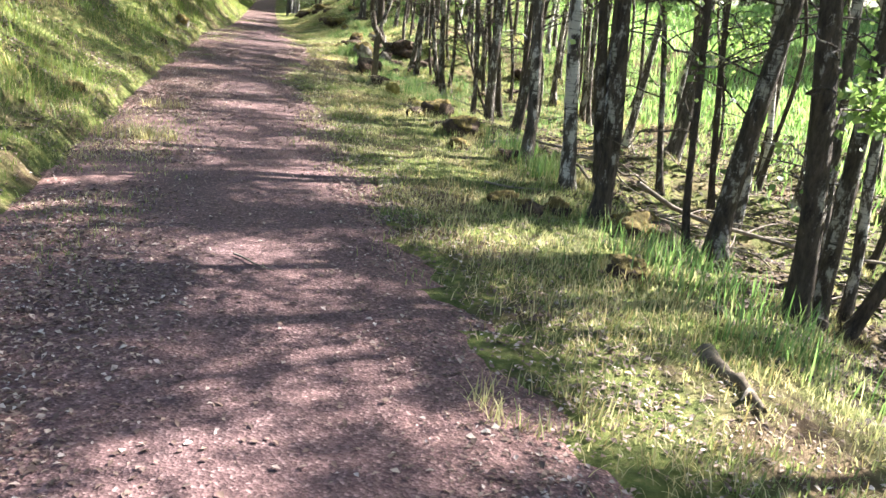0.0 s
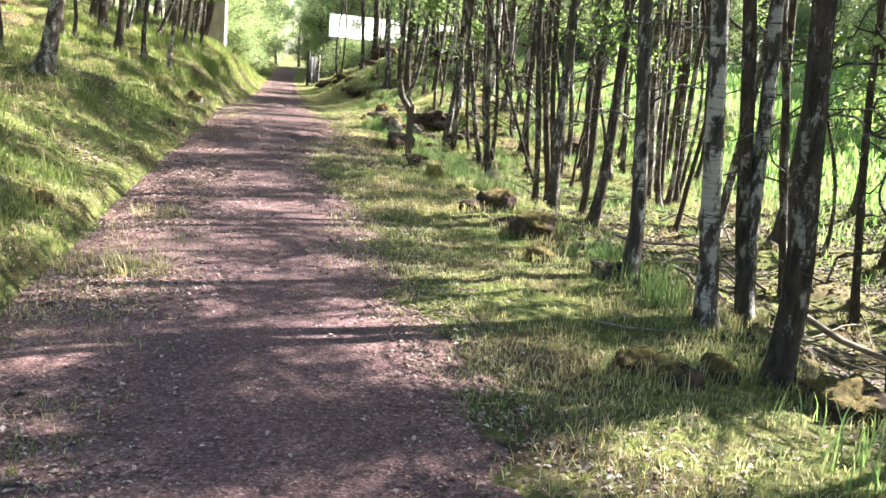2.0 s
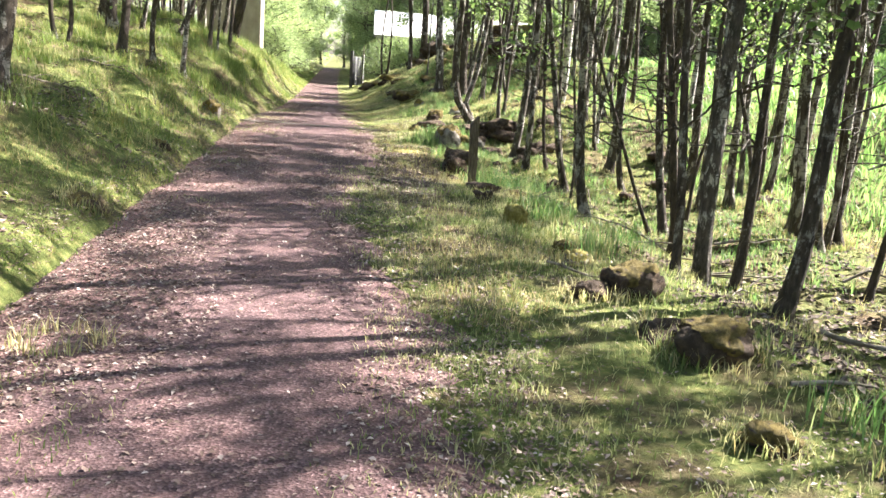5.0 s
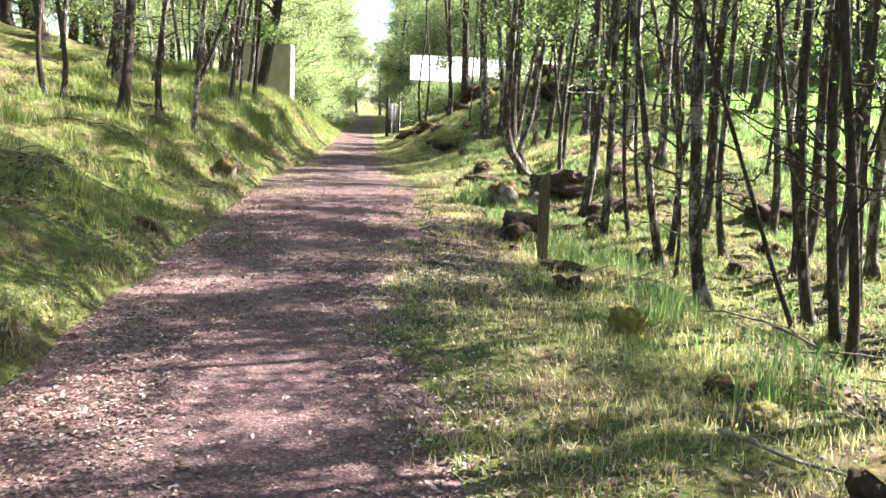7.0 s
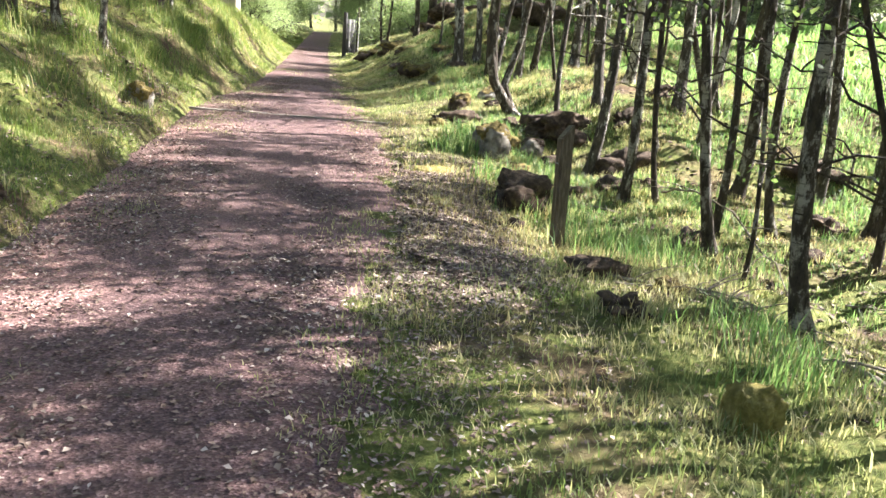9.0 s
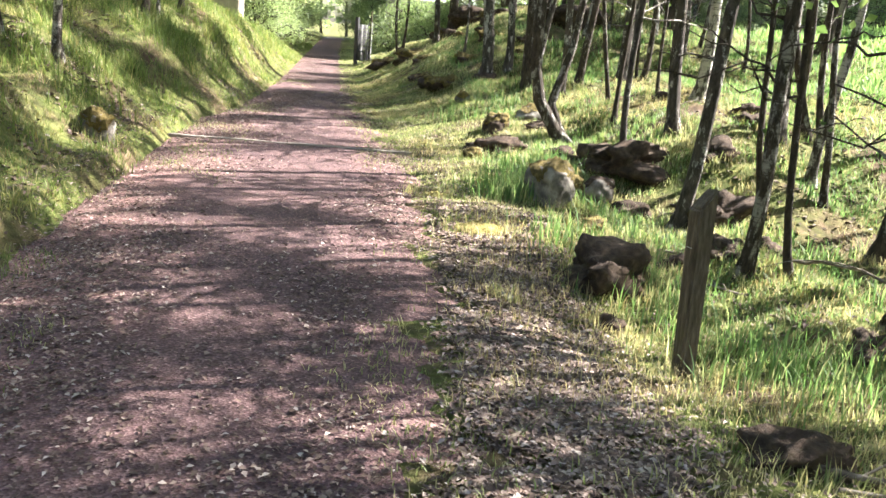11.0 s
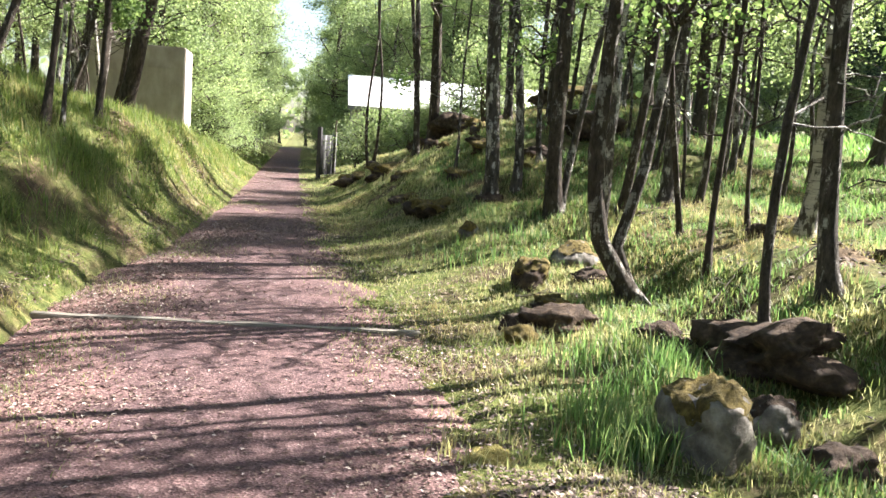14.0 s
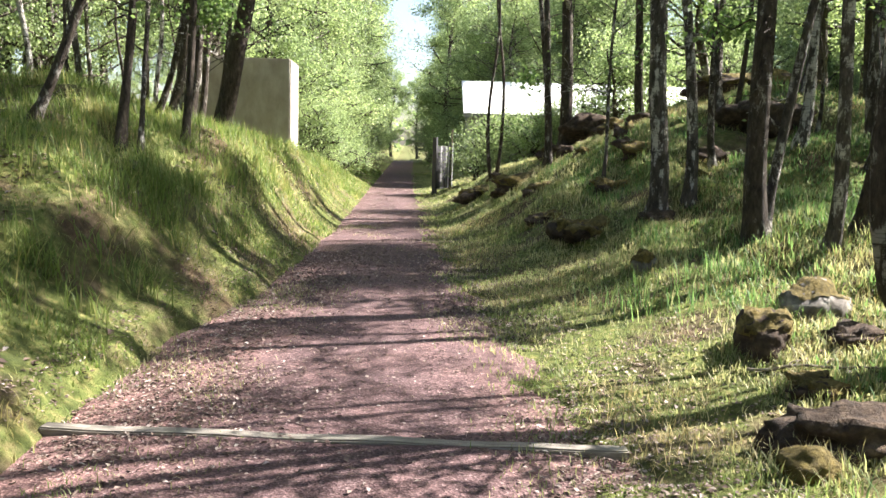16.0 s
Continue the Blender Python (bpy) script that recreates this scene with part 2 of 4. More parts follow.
def tube(points, radii, sides=9, rough=0.0, seed=0):
    """Vertices and quads of a closed tapering tube along points."""
    pts = np.asarray(points, float)
    rng = np.random.default_rng(seed)
    tan = np.gradient(pts, axis=0)
    tan /= np.linalg.norm(tan, axis=1)[:, None] + 1e-9
    side = np.cross(tan, (0.31, 0.17, 0.93) if abs(tan[0, 2]) < 0.8 else (0.9, 0.2, 0.1))
    side /= np.linalg.norm(side, axis=1)[:, None] + 1e-9
    up = np.cross(tan, side)
    ang = np.linspace(0, 2 * np.pi, sides, endpoint=False)
    wob = 1 + rough * rng.normal(size=(len(pts), sides))
    ring = pts[:, None] + (np.asarray(radii)[:, None] * wob)[..., None] * (np.cos(ang)[None, :, None] * side[:, None] + np.sin(ang)[None, :, None] * up[:, None])
    i, j = np.meshgrid(np.arange(len(pts) - 1), np.arange(sides), indexing="ij")
    a, b = i * sides + j, i * sides + (j + 1) % sides
    quads = np.stack([a, b, b + sides, a + sides], -1).reshape(-1, 4)
    return ring.reshape(-1, 3), quads


def join(pieces):
    verts, faces, at = [], [], 0
    for v, f in pieces:
        verts.append(v)
        faces.append(f + at)
        at += len(v)
    return np.concatenate(verts), np.concatenate(faces)


def leaves(centres, size, rng, droop=0.3):
    """Small pointed leaves, each bent along its rib, as triangles."""
    n = len(centres)
    d = rng.normal(size=(n, 3))
    d[:, 2] -= droop
    d /= np.linalg.norm(d, axis=1)[:, None]
    s = np.cross(d, rng.normal(size=(n, 3)))
    s /= np.linalg.norm(s, axis=1)[:, None] + 1e-9
    up = np.cross(s, d)
    ln = (size * rng.uniform(0.6, 1.35, n))[:, None]
    tip, mid = centres + d * ln, centres + d * ln * 0.42
    v = np.stack([centres, mid + s * ln * 0.4 + up * ln * 0.1, tip, mid - s * ln * 0.4 + up * ln * 0.1], 1)
    q = (np.arange(n) * 4)[:, None]
    f = np.concatenate([np.concatenate([q, q + 1, q + 2], 1), np.concatenate([q, q + 2, q + 3], 1)])
    return v.reshape(-1, 3), f

# ---- the lie of the land ----
def sstep(a, b, v):
    k = np.clip((v - a) / (b - a), 0.0, 1.0)
    return k * k * (3.0 - 2.0 * k)


def left_edge(y):
    return np.interp(y, (0, 9, 11.5, 15, 17, 20, 24, 25.5, 27.5, 33, 38, 90), (-1.4, -1.42, -1.5, -1.52, -1.52, -1.55, -1.62, -1.55, -1.22, -1.02, -1.0, -0.95))


def right_edge(y):
    return np.interp(y, (0, 3.5, 4.7, 6.5, 9, 10.5, 12.5, 14, 15.3, 16.2, 18.4, 20.5, 23.4, 25.5, 28, 31, 38, 90), (1.35, 1.3, 1.1, 1.02, 0.88, 0.95, 0.68, 0.54, 0.54, 0.78, 1.0, 1.18, 1.18, 1.0, 0.78, 0.62, 0.48, 0.7))


def vnoise(x, y, seed=0):
    """Smooth noise from -1 to 1 over a lattice of one metre."""
    xi, yi = np.floor(x), np.floor(y)
    u, v = x - xi, y - yi
    u, v = u * u * (3 - 2 * u), v * v * (3 - 2 * v)

    def corner(i, j):
        return np.mod(np.sin((xi + i) * 12.9898 + (yi + j) * 78.233 + seed * 37.719) * 43758.5453, 1.0)

    a = corner(0, 0) * (1 - u) + corner(1, 0) * u
    b = corner(0, 1) * (1 - u) + corner(1, 1) * u
    return 2 * (a * (1 - v) + b * v) - 1


def bumps(x, y):
    """Small rise and fall of turf, in metres."""
    return 0.05 * vnoise(0.9 * x, 0.9 * y, 1) + 0.035 * vnoise(2.3 * x, 2.3 * y, 2) + 0.016 * vnoise(5.5 * x, 5.5 * y, 3)


def height(x, y):
    """The lie of the land: a level old track, a grass bank on one side, wood and field on the other."""
    x, y = np.asarray(x, float), np.asarray(y, float)
    dl, dr = left_edge(y) - x, x - right_edge(y)
    bank = np.interp(y, (-10, 4, 10, 15, 22, 27, 31, 36, 44, 52, 75), (0.5, 0.55, 0.6, 0.66, 0.9, 1.25, 1.45, 1.35, 0.8, 0.4, 0.3))
    run = np.interp(y, (0, 15, 27, 33, 45), (2.4, 2.3, 1.9, 1.7, 1.8))
    z_left = np.interp(y, (0, 4, 26, 34), (0.1, 0.14, 0.13, 0.05)) * sstep(0.0, 0.16, dl + 0.05 * vnoise(2.2 * x, 2.2 * y, 6)) + bank * (0.35 * sstep(0.0, 0.55, dl / run) + 0.65 * sstep(0.1, 1.0, dl / run)) + 0.22 * np.clip(dl - run, 0, 12)
    verge = np.interp(y, (-10, 0, 6, 9, 12, 14, 16, 19, 21, 22.3, 24, 26, 28, 29.5, 33, 37, 43, 50, 70), (-0.3, -0.22, -0.06, 0.0, 0.02, 0.0, -0.1, -0.1, -0.08, 0.16, 0.2, 0.38, 0.52, 0.72, 0.86, 0.95, 0.6, 0.15, 0.1))
    beyond = np.interp(y, (0, 7, 11, 13, 15.6, 18, 20, 22, 25, 28, 33, 45), (-0.5, -0.68, -0.36, -0.32, -0.3, -0.2, 0.0, 0.56, 0.56, 0.35, 0.45, 0.3))
    z_right = verge * sstep(0.1, 2.3, dr) + beyond * sstep(2.0, 3.6, dr) + 0.115 * np.clip(x - 7.0, 0, 30)
    lumpy = 0.14 * vnoise(0.75 * x, 0.6 * y, 8) + 0.11 * vnoise(1.7 * x, 1.4 * y, 9) + 0.03 * vnoise(3.6 * x, 3.6 * y, 14)
    mounds = lumpy * sstep(0.2, 1.2, dl)
    dip = 0.22 * np.exp(-(((x - 2.4) / 1.0) ** 2 + ((y - 18.0) / 1.1) ** 2))
    knoll = 1.25 * np.exp(-(((x - 6.4) / 2.6) ** 2 + ((y - 34.5) / 4.2) ** 2))
    rough = bumps(x, y) * sstep(0.0, 0.9, np.maximum(dl, dr)) * np.where(dl > 0, 1.7, np.where(x > 3.2, 2.2, 1.0))
    return np.where(dl > 0, z_left + mounds, 0.0) + np.where(dr > 0, z_right - dip * sstep(0.0, 0.8, dr) + 0.8 * lumpy * sstep(0.6, 1.6, dr) * sstep(25, 29, y) * sstep(60, 44, y) + knoll * sstep(0.5, 2.5, dr), 0.0) + rough


def spread(lo, fine_lo, fine_hi, hi, step, growth=1.25):
    """Grid lines: even where the walk passes, wider and wider far off."""
    mid = list(np.arange(fine_lo, fine_hi, step))
    out, d, v = [], step, fine_hi
    while v < hi:
        out.append(v)
        d *= growth
        v += d
    back, d, v = [], step, fine_lo - step
    while v > lo:
        back.append(v)
        d *= growth
        v -= d
    return np.array([lo] + back[::-1] + mid + out + [hi])


def sheet(name, xs, ys, z, material):
    gx, gy = np.meshgrid(xs, ys)
    nx = len(xs)
    i, j = np.meshgrid(np.arange(len(ys) - 1), np.arange(nx - 1), indexing="ij")
    a = (i * nx + j).ravel()
    me = soup(name, np.stack([gx, gy, z(gx, gy)], -1), np.stack([a, a + 1, a + nx + 1, a + nx], -1), material, True)
    return new(name, me)


def ground_z(x, y):
    inside = np.minimum(x - left_edge(y), right_edge(y) - x)
    ragged = 0.3 * np.sin(2.3 * y + 2.1 * np.sin(1.7 * x)) * np.sin(5.7 * y + 4.0 * x) + 0.14 * np.sin(14 * y + 9 * x)
    mild = np.where(x < 0, 0.12, 1.0)
    return height(x, y) - 0.07 * sstep(-0.12, np.where(x < 0, 0.12, 0.5), inside + mild * ragged)


ground = sheet("ground", spread(-500, -6, 9, 500, 0.12), spread(-300, -1, 52, 700, 0.14), ground_z, GROUND)
tagged(ground, "uneven woodland ground of moss, soil and leaf litter", "ground", kind="structure")

track_y = np.arange(-12, 92, 0.2)
track_u = np.linspace(0, 1, 30)
tu, ty = np.meshgrid(track_u, track_y)
wob_l = 0.05 * np.sin(2.1 * ty) + 0.04 * np.sin(5.3 * ty + 1) + 0.02 * np.sin(13 * ty)
wob_r = 0.06 * np.sin(1.7 * ty + 2) + 0.04 * np.sin(4.6 * ty) + 0.02 * np.sin(11 * ty)
tx = (left_edge(ty) - 0.3 + wob_l) * (1 - tu) + (right_edge(ty) + 0.4 + wob_r) * tu
rim = np.minimum(tu, 1 - tu)
tz = -0.055 + 0.055 * sstep(0.0, 0.24, rim) + 0.006 * np.sin(6 * tx + 2 * np.sin(2.3 * ty)) * np.sin(4.1 * ty)
ii, jj = np.meshgrid(np.arange(len(track_y) - 1), np.arange(29), indexing="ij")
ta = (ii * 30 + jj).ravel()
track = new("path", soup("path", np.stack([tx, ty, tz], -1), np.stack([ta, ta + 1, ta + 31, ta + 30], -1), GRAVEL, True))
tagged(track, "straight level red-brown gravel path", "path", kind="structure")


def surface_z(x, y):
    """The top of whatever lies there: turf, or the gravel of the path."""
    lo, hi = left_edge(y) - 0.3, right_edge(y) + 0.4
    u = (x - lo) / (hi - lo)
    gravel = -0.055 + 0.055 * sstep(0.0, 0.24, np.minimum(u, 1 - u))
    return np.maximum(ground_z(x, y), np.where((u > 0) & (u < 1), gravel, -9.0))


def on_ground(x, y):
    return float(ground_z(np.float64(x), np.float64(y)))


# ---- trees ----
FEET = []        # where turf gathers round a foot


def tree(name, label, x, y, r, lean=0.0, h=6.5, seed=0, bark=None, leaf=None, n_leaf=4200, leaf_size=0.062, first=0.5, limbs=12, bend=0.3, reach=1.9, group="", foot=0.1, distant=False):
    """A tapering crooked trunk, limbs with their twigs, and a loose crown of leaves."""
    rng = np.random.default_rng(seed + 11)
    bark, leaf = bark or BARK_DARK, leaf or LEAF
    root = new(name)
    root.location = (x, y, on_ground(x, y))
    FEET.append((x, y, 2.2 * r, 2.2 * r))
    tagged(root, label, "tree", group)
    t = np.concatenate([[0, 0.012, 0.03, 0.06], np.linspace(0.09, 1, 22)])
    zz = t * h - 0.12
    ph, qh = rng.uniform(0, 6.28, 2)
    grow = np.minimum(1, 2.5 * t)
    way = rng.uniform(0, 6.28)
    hook = foot * np.exp(-np.maximum(zz, 0) / 0.35)
    px = lean * zz * (1 - 0.35 * t) + bend * grow * (0.42 * np.sin(6.1 * t + ph) - 0.42 * np.sin(ph) + 0.13 * np.sin(17 * t + qh)) + hook * np.cos(way)
    py = bend * grow * (0.42 * np.sin(5.2 * t + qh) + 0.13 * np.sin(15 * t + ph)) + hook * np.sin(way)
    spine = np.stack([px, py, zz], -1)
    rad = r * (1 - 0.86 * t) + r * 0.75 * np.exp(-np.maximum(zz + 0.05, 0) / 0.12)
    part("trunk", soup("trunk", *tube(spine, rad, 10, 0.06, seed), bark, True), bark, root)
    spots, all_arms = [], []

    def arm(start, azim, rise, length, rr, into):
        k = np.linspace(0, 1, 6)
        d = np.stack([np.cos(azim) * k, np.sin(azim) * k, rise * k + 0.25 * k * k - 0.3 * k ** 3], -1) * length
        d[1:-1] += rng.normal(0, 0.05 * length, (4, 3))
        pts = start + d
        into.append(tube(pts, rr * (1 - 0.85 * k) + 0.003, 5, 0.0, seed))
        return pts

    for i in range(limbs):
        f = first + (0.96 - first) * (i + rng.uniform(0, 0.9)) / limbs
        base = np.array([np.interp(f, t, spine[:, c]) for c in range(3)])
        rr = max(0.006, r * 0.42 * (1 - f) + 0.006)
        length = reach * rng.uniform(0.55, 1.15) * (1.12 - 0.75 * f)
        arms = []
        pts = arm(base, rng.uniform(0, 6.28), rng.uniform(0.2, 0.9), length, rr, arms)
        spots.extend(pts[2:])
        for _ in range(2):
            spots.extend(arm(pts[rng.integers(2, 5)], rng.uniform(0, 6.28), rng.uniform(-0.4, 0.5), length * 0.45, rr * 0.5, arms)[2:])
        if distant:
            all_arms += arms
        else:
            part("limb", soup("limb", *join(arms), bark, True), bark, root)
    for i in range(0 if distant else 8):
        f = rng.uniform(0.12, first)
        base = np.array([np.interp(f, t, spine[:, c]) for c in range(3)])
        thin = []
        pts = arm(base, rng.uniform(0, 6.28), rng.uniform(-0.1, 0.8), rng.uniform(0.35, 1.25), 0.008, thin)
        arm(pts[3], rng.uniform(0, 6.28), rng.uniform(0, 0.6), 0.3, 0.004, thin)
        part("twig", soup("twig", *join(thin), bark, True), bark, root)
        if i < 2:
            spots.extend(pts[3:])
    if distant:
        tagged(part("branchwork", soup("branchwork", *join(all_arms), bark, True), bark, root), kind="stuff")
    spots.append(spine[-1])
    spots = np.array(spots)
    share = rng.exponential(1.0, len(spots)) ** (1.2 if distant and n_leaf > 8000 else 2.8)
    c = spots[rng.choice(len(spots), n_leaf, p=share / share.sum())] + rng.normal(0, (0.22 if distant and n_leaf > 8000 else 0.125) + leaf_size * 0.5, (n_leaf, 3)) * (1, 1, 0.8)
    part("crown", soup("crown", *leaves(c, leaf_size, rng), leaf), leaf, root, "loose crown of small fresh green leaves")
    return root


DARK = "slender dark-barked tree rising from the woodland edge"
PALE = "slender birch with pale flaking bark and dark base"
WOOD = "trees along the wood's edge"
LOW = dict(first=0.34, limbs=12, n_leaf=1900, leaf_size=0.048)


def wood(x, y, r, lean, pale=False, **more):
    seed = int(x * 137 + y * 911) % 9973
    h = more.pop("h", 7.6 + 24 * r + (seed % 10) * 0.14)
    more.setdefault("n_leaf", int(np.interp(y, (3, 7, 9, 12, 13.5, 16.5, 17.5, 20, 21.5, 23, 26, 29, 36), (7200, 6600, 5600, 4000, 1500, 1700, 3800, 4400, 2400, 1500, 1900, 5000, 4500))))
    return tree("birch_tree" if pale else "alder_tree", PALE if pale else DARK, x, y, r, lean, h, seed, BARK_BIRCH if pale else BARK_DARK, group=WOOD, **more)


# along the verge, in the order in which the walk passes them
wood(3.46, 4.94, 0.078, -0.19, bend=0.14)
wood(4.64, 5.91, 0.055, 0.41, bend=0.14)
wood(4.40, 5.98, 0.074, -0.08, bend=0.14)
wood(2.82, 6.70, 0.074, -0.12, bend=0.14)
wood(3.79, 6.79, 0.088, 0.12, bend=0.14)
wood(3.59, 6.93, 0.033, -0.06, bend=0.14)
wood(2.83, 7.70, 0.067, -0.14, True, bend=0.14)
wood(3.17, 7.90, 0.055, -0.04, True, bend=0.14)
wood(3.17, 7.90, 0.055, -0.14, bend=0.14)
wood(2.84, 8.84, 0.064, -0.12, True, bend=0.14, foot=0.16)
wood(3.43, 11.25, 0.060, 0.02, bend=0.14)
wood(3.08, 12.35, 0.036, -0.12, bend=0.14)
wood(3.24, 12.38, 0.070, -0.00, True, bend=0.14)
wood(3.88, 12.86, 0.045, -0.01, bend=0.14)
wood(7.25, 13.71, 0.068, -0.13, bend=0.14)
wood(3.82, 14.05, 0.042, -0.19, bend=0.14)
wood(4.18, 15.01, 0.048, -0.15, bend=0.14)
wood(6.37, 15.30, 0.054, -0.01, bend=0.14)
wood(6.34, 15.35, 0.044, -0.08, bend=0.14)
wood(4.01, 15.44, 0.023, -0.41, bend=0.14, **LOW)
wood(6.04, 15.54, 0.063, -0.14, bend=0.14)
wood(3.19, 15.63, 0.058, -0.10, bend=0.14)
wood(4.30, 15.73, 0.056, -0.15, bend=0.14)
wood(5.13, 16.28, 0.041, -0.09, True, bend=0.14)
wood(3.43, 16.47, 0.018, -0.11, bend=0.14, **LOW)
wood(5.17, 17.40, 0.037, -0.20, bend=0.14)
wood(3.48, 17.43, 0.048, -0.17, bend=0.14)
wood(3.96, 18.07, 0.039, -0.06, bend=0.14)
wood(3.35, 18.89, 0.052, -0.06, bend=0.14)
wood(3.55, 18.94, 0.028, -0.05, bend=0.14, **LOW)
wood(3.46, 20.39, 0.065, 0.05, True, bend=0.14)
wood(4.31, 20.90, 0.031, -0.07, bend=0.14)
wood(3.40, 22.31, 0.038, 0.04, True, bend=0.14)
wood(5.74, 22.39, 0.038, -0.08, bend=0.14)
wood(5.67, 22.39, 0.047, -0.35, bend=0.14)
wood(4.13, 22.65, 0.072, -0.07, True, bend=0.14)
wood(3.92, 24.07, 0.032, 0.05, bend=0.14)
wood(4.15, 25.01, 0.033, -0.20, bend=0.14)
wood(4.82, 25.06, 0.025, 0.02, bend=0.14, **LOW)
wood(7.34, 25.37, 0.055, -0.10, bend=0.14)
wood(3.91, 26.42, 0.062, -0.07, True, bend=0.14)
wood(4.12, 26.54, 0.063, 0.12, bend=0.14)
wood(3.41, 27.22, 0.109, 0.02, bend=0.14)
wood(3.58, 27.33, 0.053, 0.15, True, bend=0.14)
wood(3.15, 28.96, 0.109, -0.12, True, bend=0.14)
wood(3.61, 29.26, 0.071, -0.11, True, bend=0.14)
wood(4.06, 30.22, 0.047, 0.03, bend=0.14)
wood(3.03, 31.30, 0.025, -0.04, True, bend=0.14, **LOW)
wood(2.83, 34.84, 0.059, -0.09, bend=0.14)
# deeper in the wood, with some trees added only for their shade
# two trees out of view, added to shade the verge at the start
wood(4.6, 3.5, 0.06, -0.05, first=0.3, n_leaf=5200)
wood(4.3, 2.2, 0.06, 0.0, True, first=0.3, n_leaf=4200)
wood(5.95, 11.60, 0.11, 0.01, True, **LOW)
wood(4.92, 9.97, 0.04, -0.23, **LOW)
wood(6.40, 7.60, 0.07, -0.02, first=0.62, h=10.0, n_leaf=6480)
wood(5.30, 7.30, 0.06, -0.13, True, **LOW)
# the next eight are out of view too, added for their crowns' shade
wood(5.10, 3.40, 0.08, -0.03, n_leaf=8500)
wood(4.30, 1.60, 0.09, -0.06, n_leaf=8500)
wood(3.60, 2.90, 0.08, -0.04, first=0.4, n_leaf=5600)
wood(3.70, 0.30, 0.09, 0.0, first=0.4, n_leaf=5600)
wood(4.60, -1.20, 0.09, 0.0, first=0.4, n_leaf=5600)
wood(5.70, 2.60, 0.09, 0.0, first=0.35, n_leaf=9000)
wood(5.90, 5.20, 0.07, 0.02, True, first=0.68, n_leaf=5265)
wood(8.60, 3.80, 0.08, 0.0, first=0.5, n_leaf=9000)
# four high crowns added to shade the path and bank
wood(5.99, 18.66, 0.07, -0.04, first=0.72, h=10.0, n_leaf=4500)
wood(5.43, 17.07, 0.06, -0.06, True, first=0.75, h=9.0)
wood(5.03, 19.74, 0.075, -0.04, first=0.72, h=10.5, n_leaf=1755)
wood(5.13, 22.07, 0.07, -0.05, True, first=0.72, h=10.5, n_leaf=1755)
# another out of view, added for shade
wood(6.20, 1.00, 0.09, -0.04)
wood(6.28, 15.22, 0.045, -0.05)
wood(5.33, 9.41, 0.04, -0.17, **LOW)
# taller trees added towards the field, partly unseen, so their crowns dapple the path
for k, (x, y) in enumerate(((7.9, 3.4), (8.8, 4.6), (7.4, 5.4), (8.3, 6.6), (7.3, 7.6), (8.9, 8.4), (7.7, 9.3), (8.4, 10.6), (7.2, 11.4), (8.6, 12.4), (7.5, 18.9), (8.3, 19.7), (7.1, 20.4), (8.7, 21.2), (7.6, 22.6))):
    wood(x, y, 0.05 + 0.006 * (k % 4), -0.03, k % 3 == 0, first=0.38 if y < 15 else 0.56, h=9.6 + 0.3 * (k % 3), n_leaf=5600 if y < 15 else 4000, limbs=14)
# mid stretch
wood(6.60, 16.62, 0.06, -0.06)
wood(5.76, 14.81, 0.045, -0.09)
wood(6.06, 17.57, 0.06, -0.06)
wood(4.82, 18.88, 0.047, -0.11)
# by the boulders and the knoll
wood(5.54, 27.22, 0.05, -0.03)
wood(2.80, 34.78, 0.07, -0.06)
wood(3.35, 36.10, 0.13, -0.05, first=0.22, limbs=18)
wood(1.95, 37.70, 0.04, -0.03)
wood(2.25, 38.10, 0.04, 0.03)
wood(5.30, 29.98, 0.07, -0.04, True)
wood(6.56, 28.55, 0.06, -0.1)
# tall trees added here so that their high crowns shade the bank opposite
wood(5.34, 27.92, 0.1, 0.0, True, h=11.5, n_leaf=8000)
wood(6.30, 30.38, 0.11, 0.02, h=12.0, n_leaf=8000)
wood(5.00, 32.63, 0.1, 0.0, h=11.0, n_leaf=8000)
wood(5.43, 24.70, 0.085, -0.06, True, h=11.0, n_leaf=3150)
wood(7.60, 32.84, 0.1, 0.0, h=12.0, n_leaf=7000)
wood(4.30, 33.04, 0.085, -0.03, True, first=0.66, h=11.0, n_leaf=9000)
wood(4.70, 35.90, 0.09, -0.02, first=0.66, h=11.5, n_leaf=9000)
# along the bank on the other side
BANKSIDE = dict(first=0.28, limbs=13)
wood(-3.7, 36.4, 0.06, 0.16, **BANKSIDE)
wood(-4.3, 37.8, 0.08, 0.1, **BANKSIDE)
wood(-3.5, 32.0, 0.05, 0.3, **BANKSIDE)
wood(-4.1, 26.4, 0.05, 0.12, **BANKSIDE)
wood(-3.44, 16.15, 0.120, 0.13, **BANKSIDE)
wood(-3.25, 22.70, 0.053, 0.13, **BANKSIDE)
wood(-3.69, 22.70, 0.088, 0.05, **BANKSIDE)
wood(-2.70, 22.86, 0.050, 0.17, True, **BANKSIDE)
wood(-4.62, 25.31, 0.120, 0.10, **BANKSIDE)
wood(-3.65, 28.40, 0.053, 0.38, **BANKSIDE)
wood(-3.03, 28.93, 0.054, 0.10, **BANKSIDE)
wood(-2.84, 29.04, 0.031, 0.06, True, **BANKSIDE)
wood(-2.73, 30.30, 0.053, 0.15, **BANKSIDE)
wood(-3.05, 32.03, 0.07, 0.11, **BANKSIDE)
wood(-3.00, 33.86, 0.165, 0.25, h=8.5, n_leaf=4200, first=0.25, limbs=20, reach=2.0)
wood(-5.10, 26.74, 0.09, 0.13, **BANKSIDE)
wood(-4.40, 36.00, 0.09, 0.19, **BANKSIDE)


# thin stems behind, of a few kinds
STEMS = {}


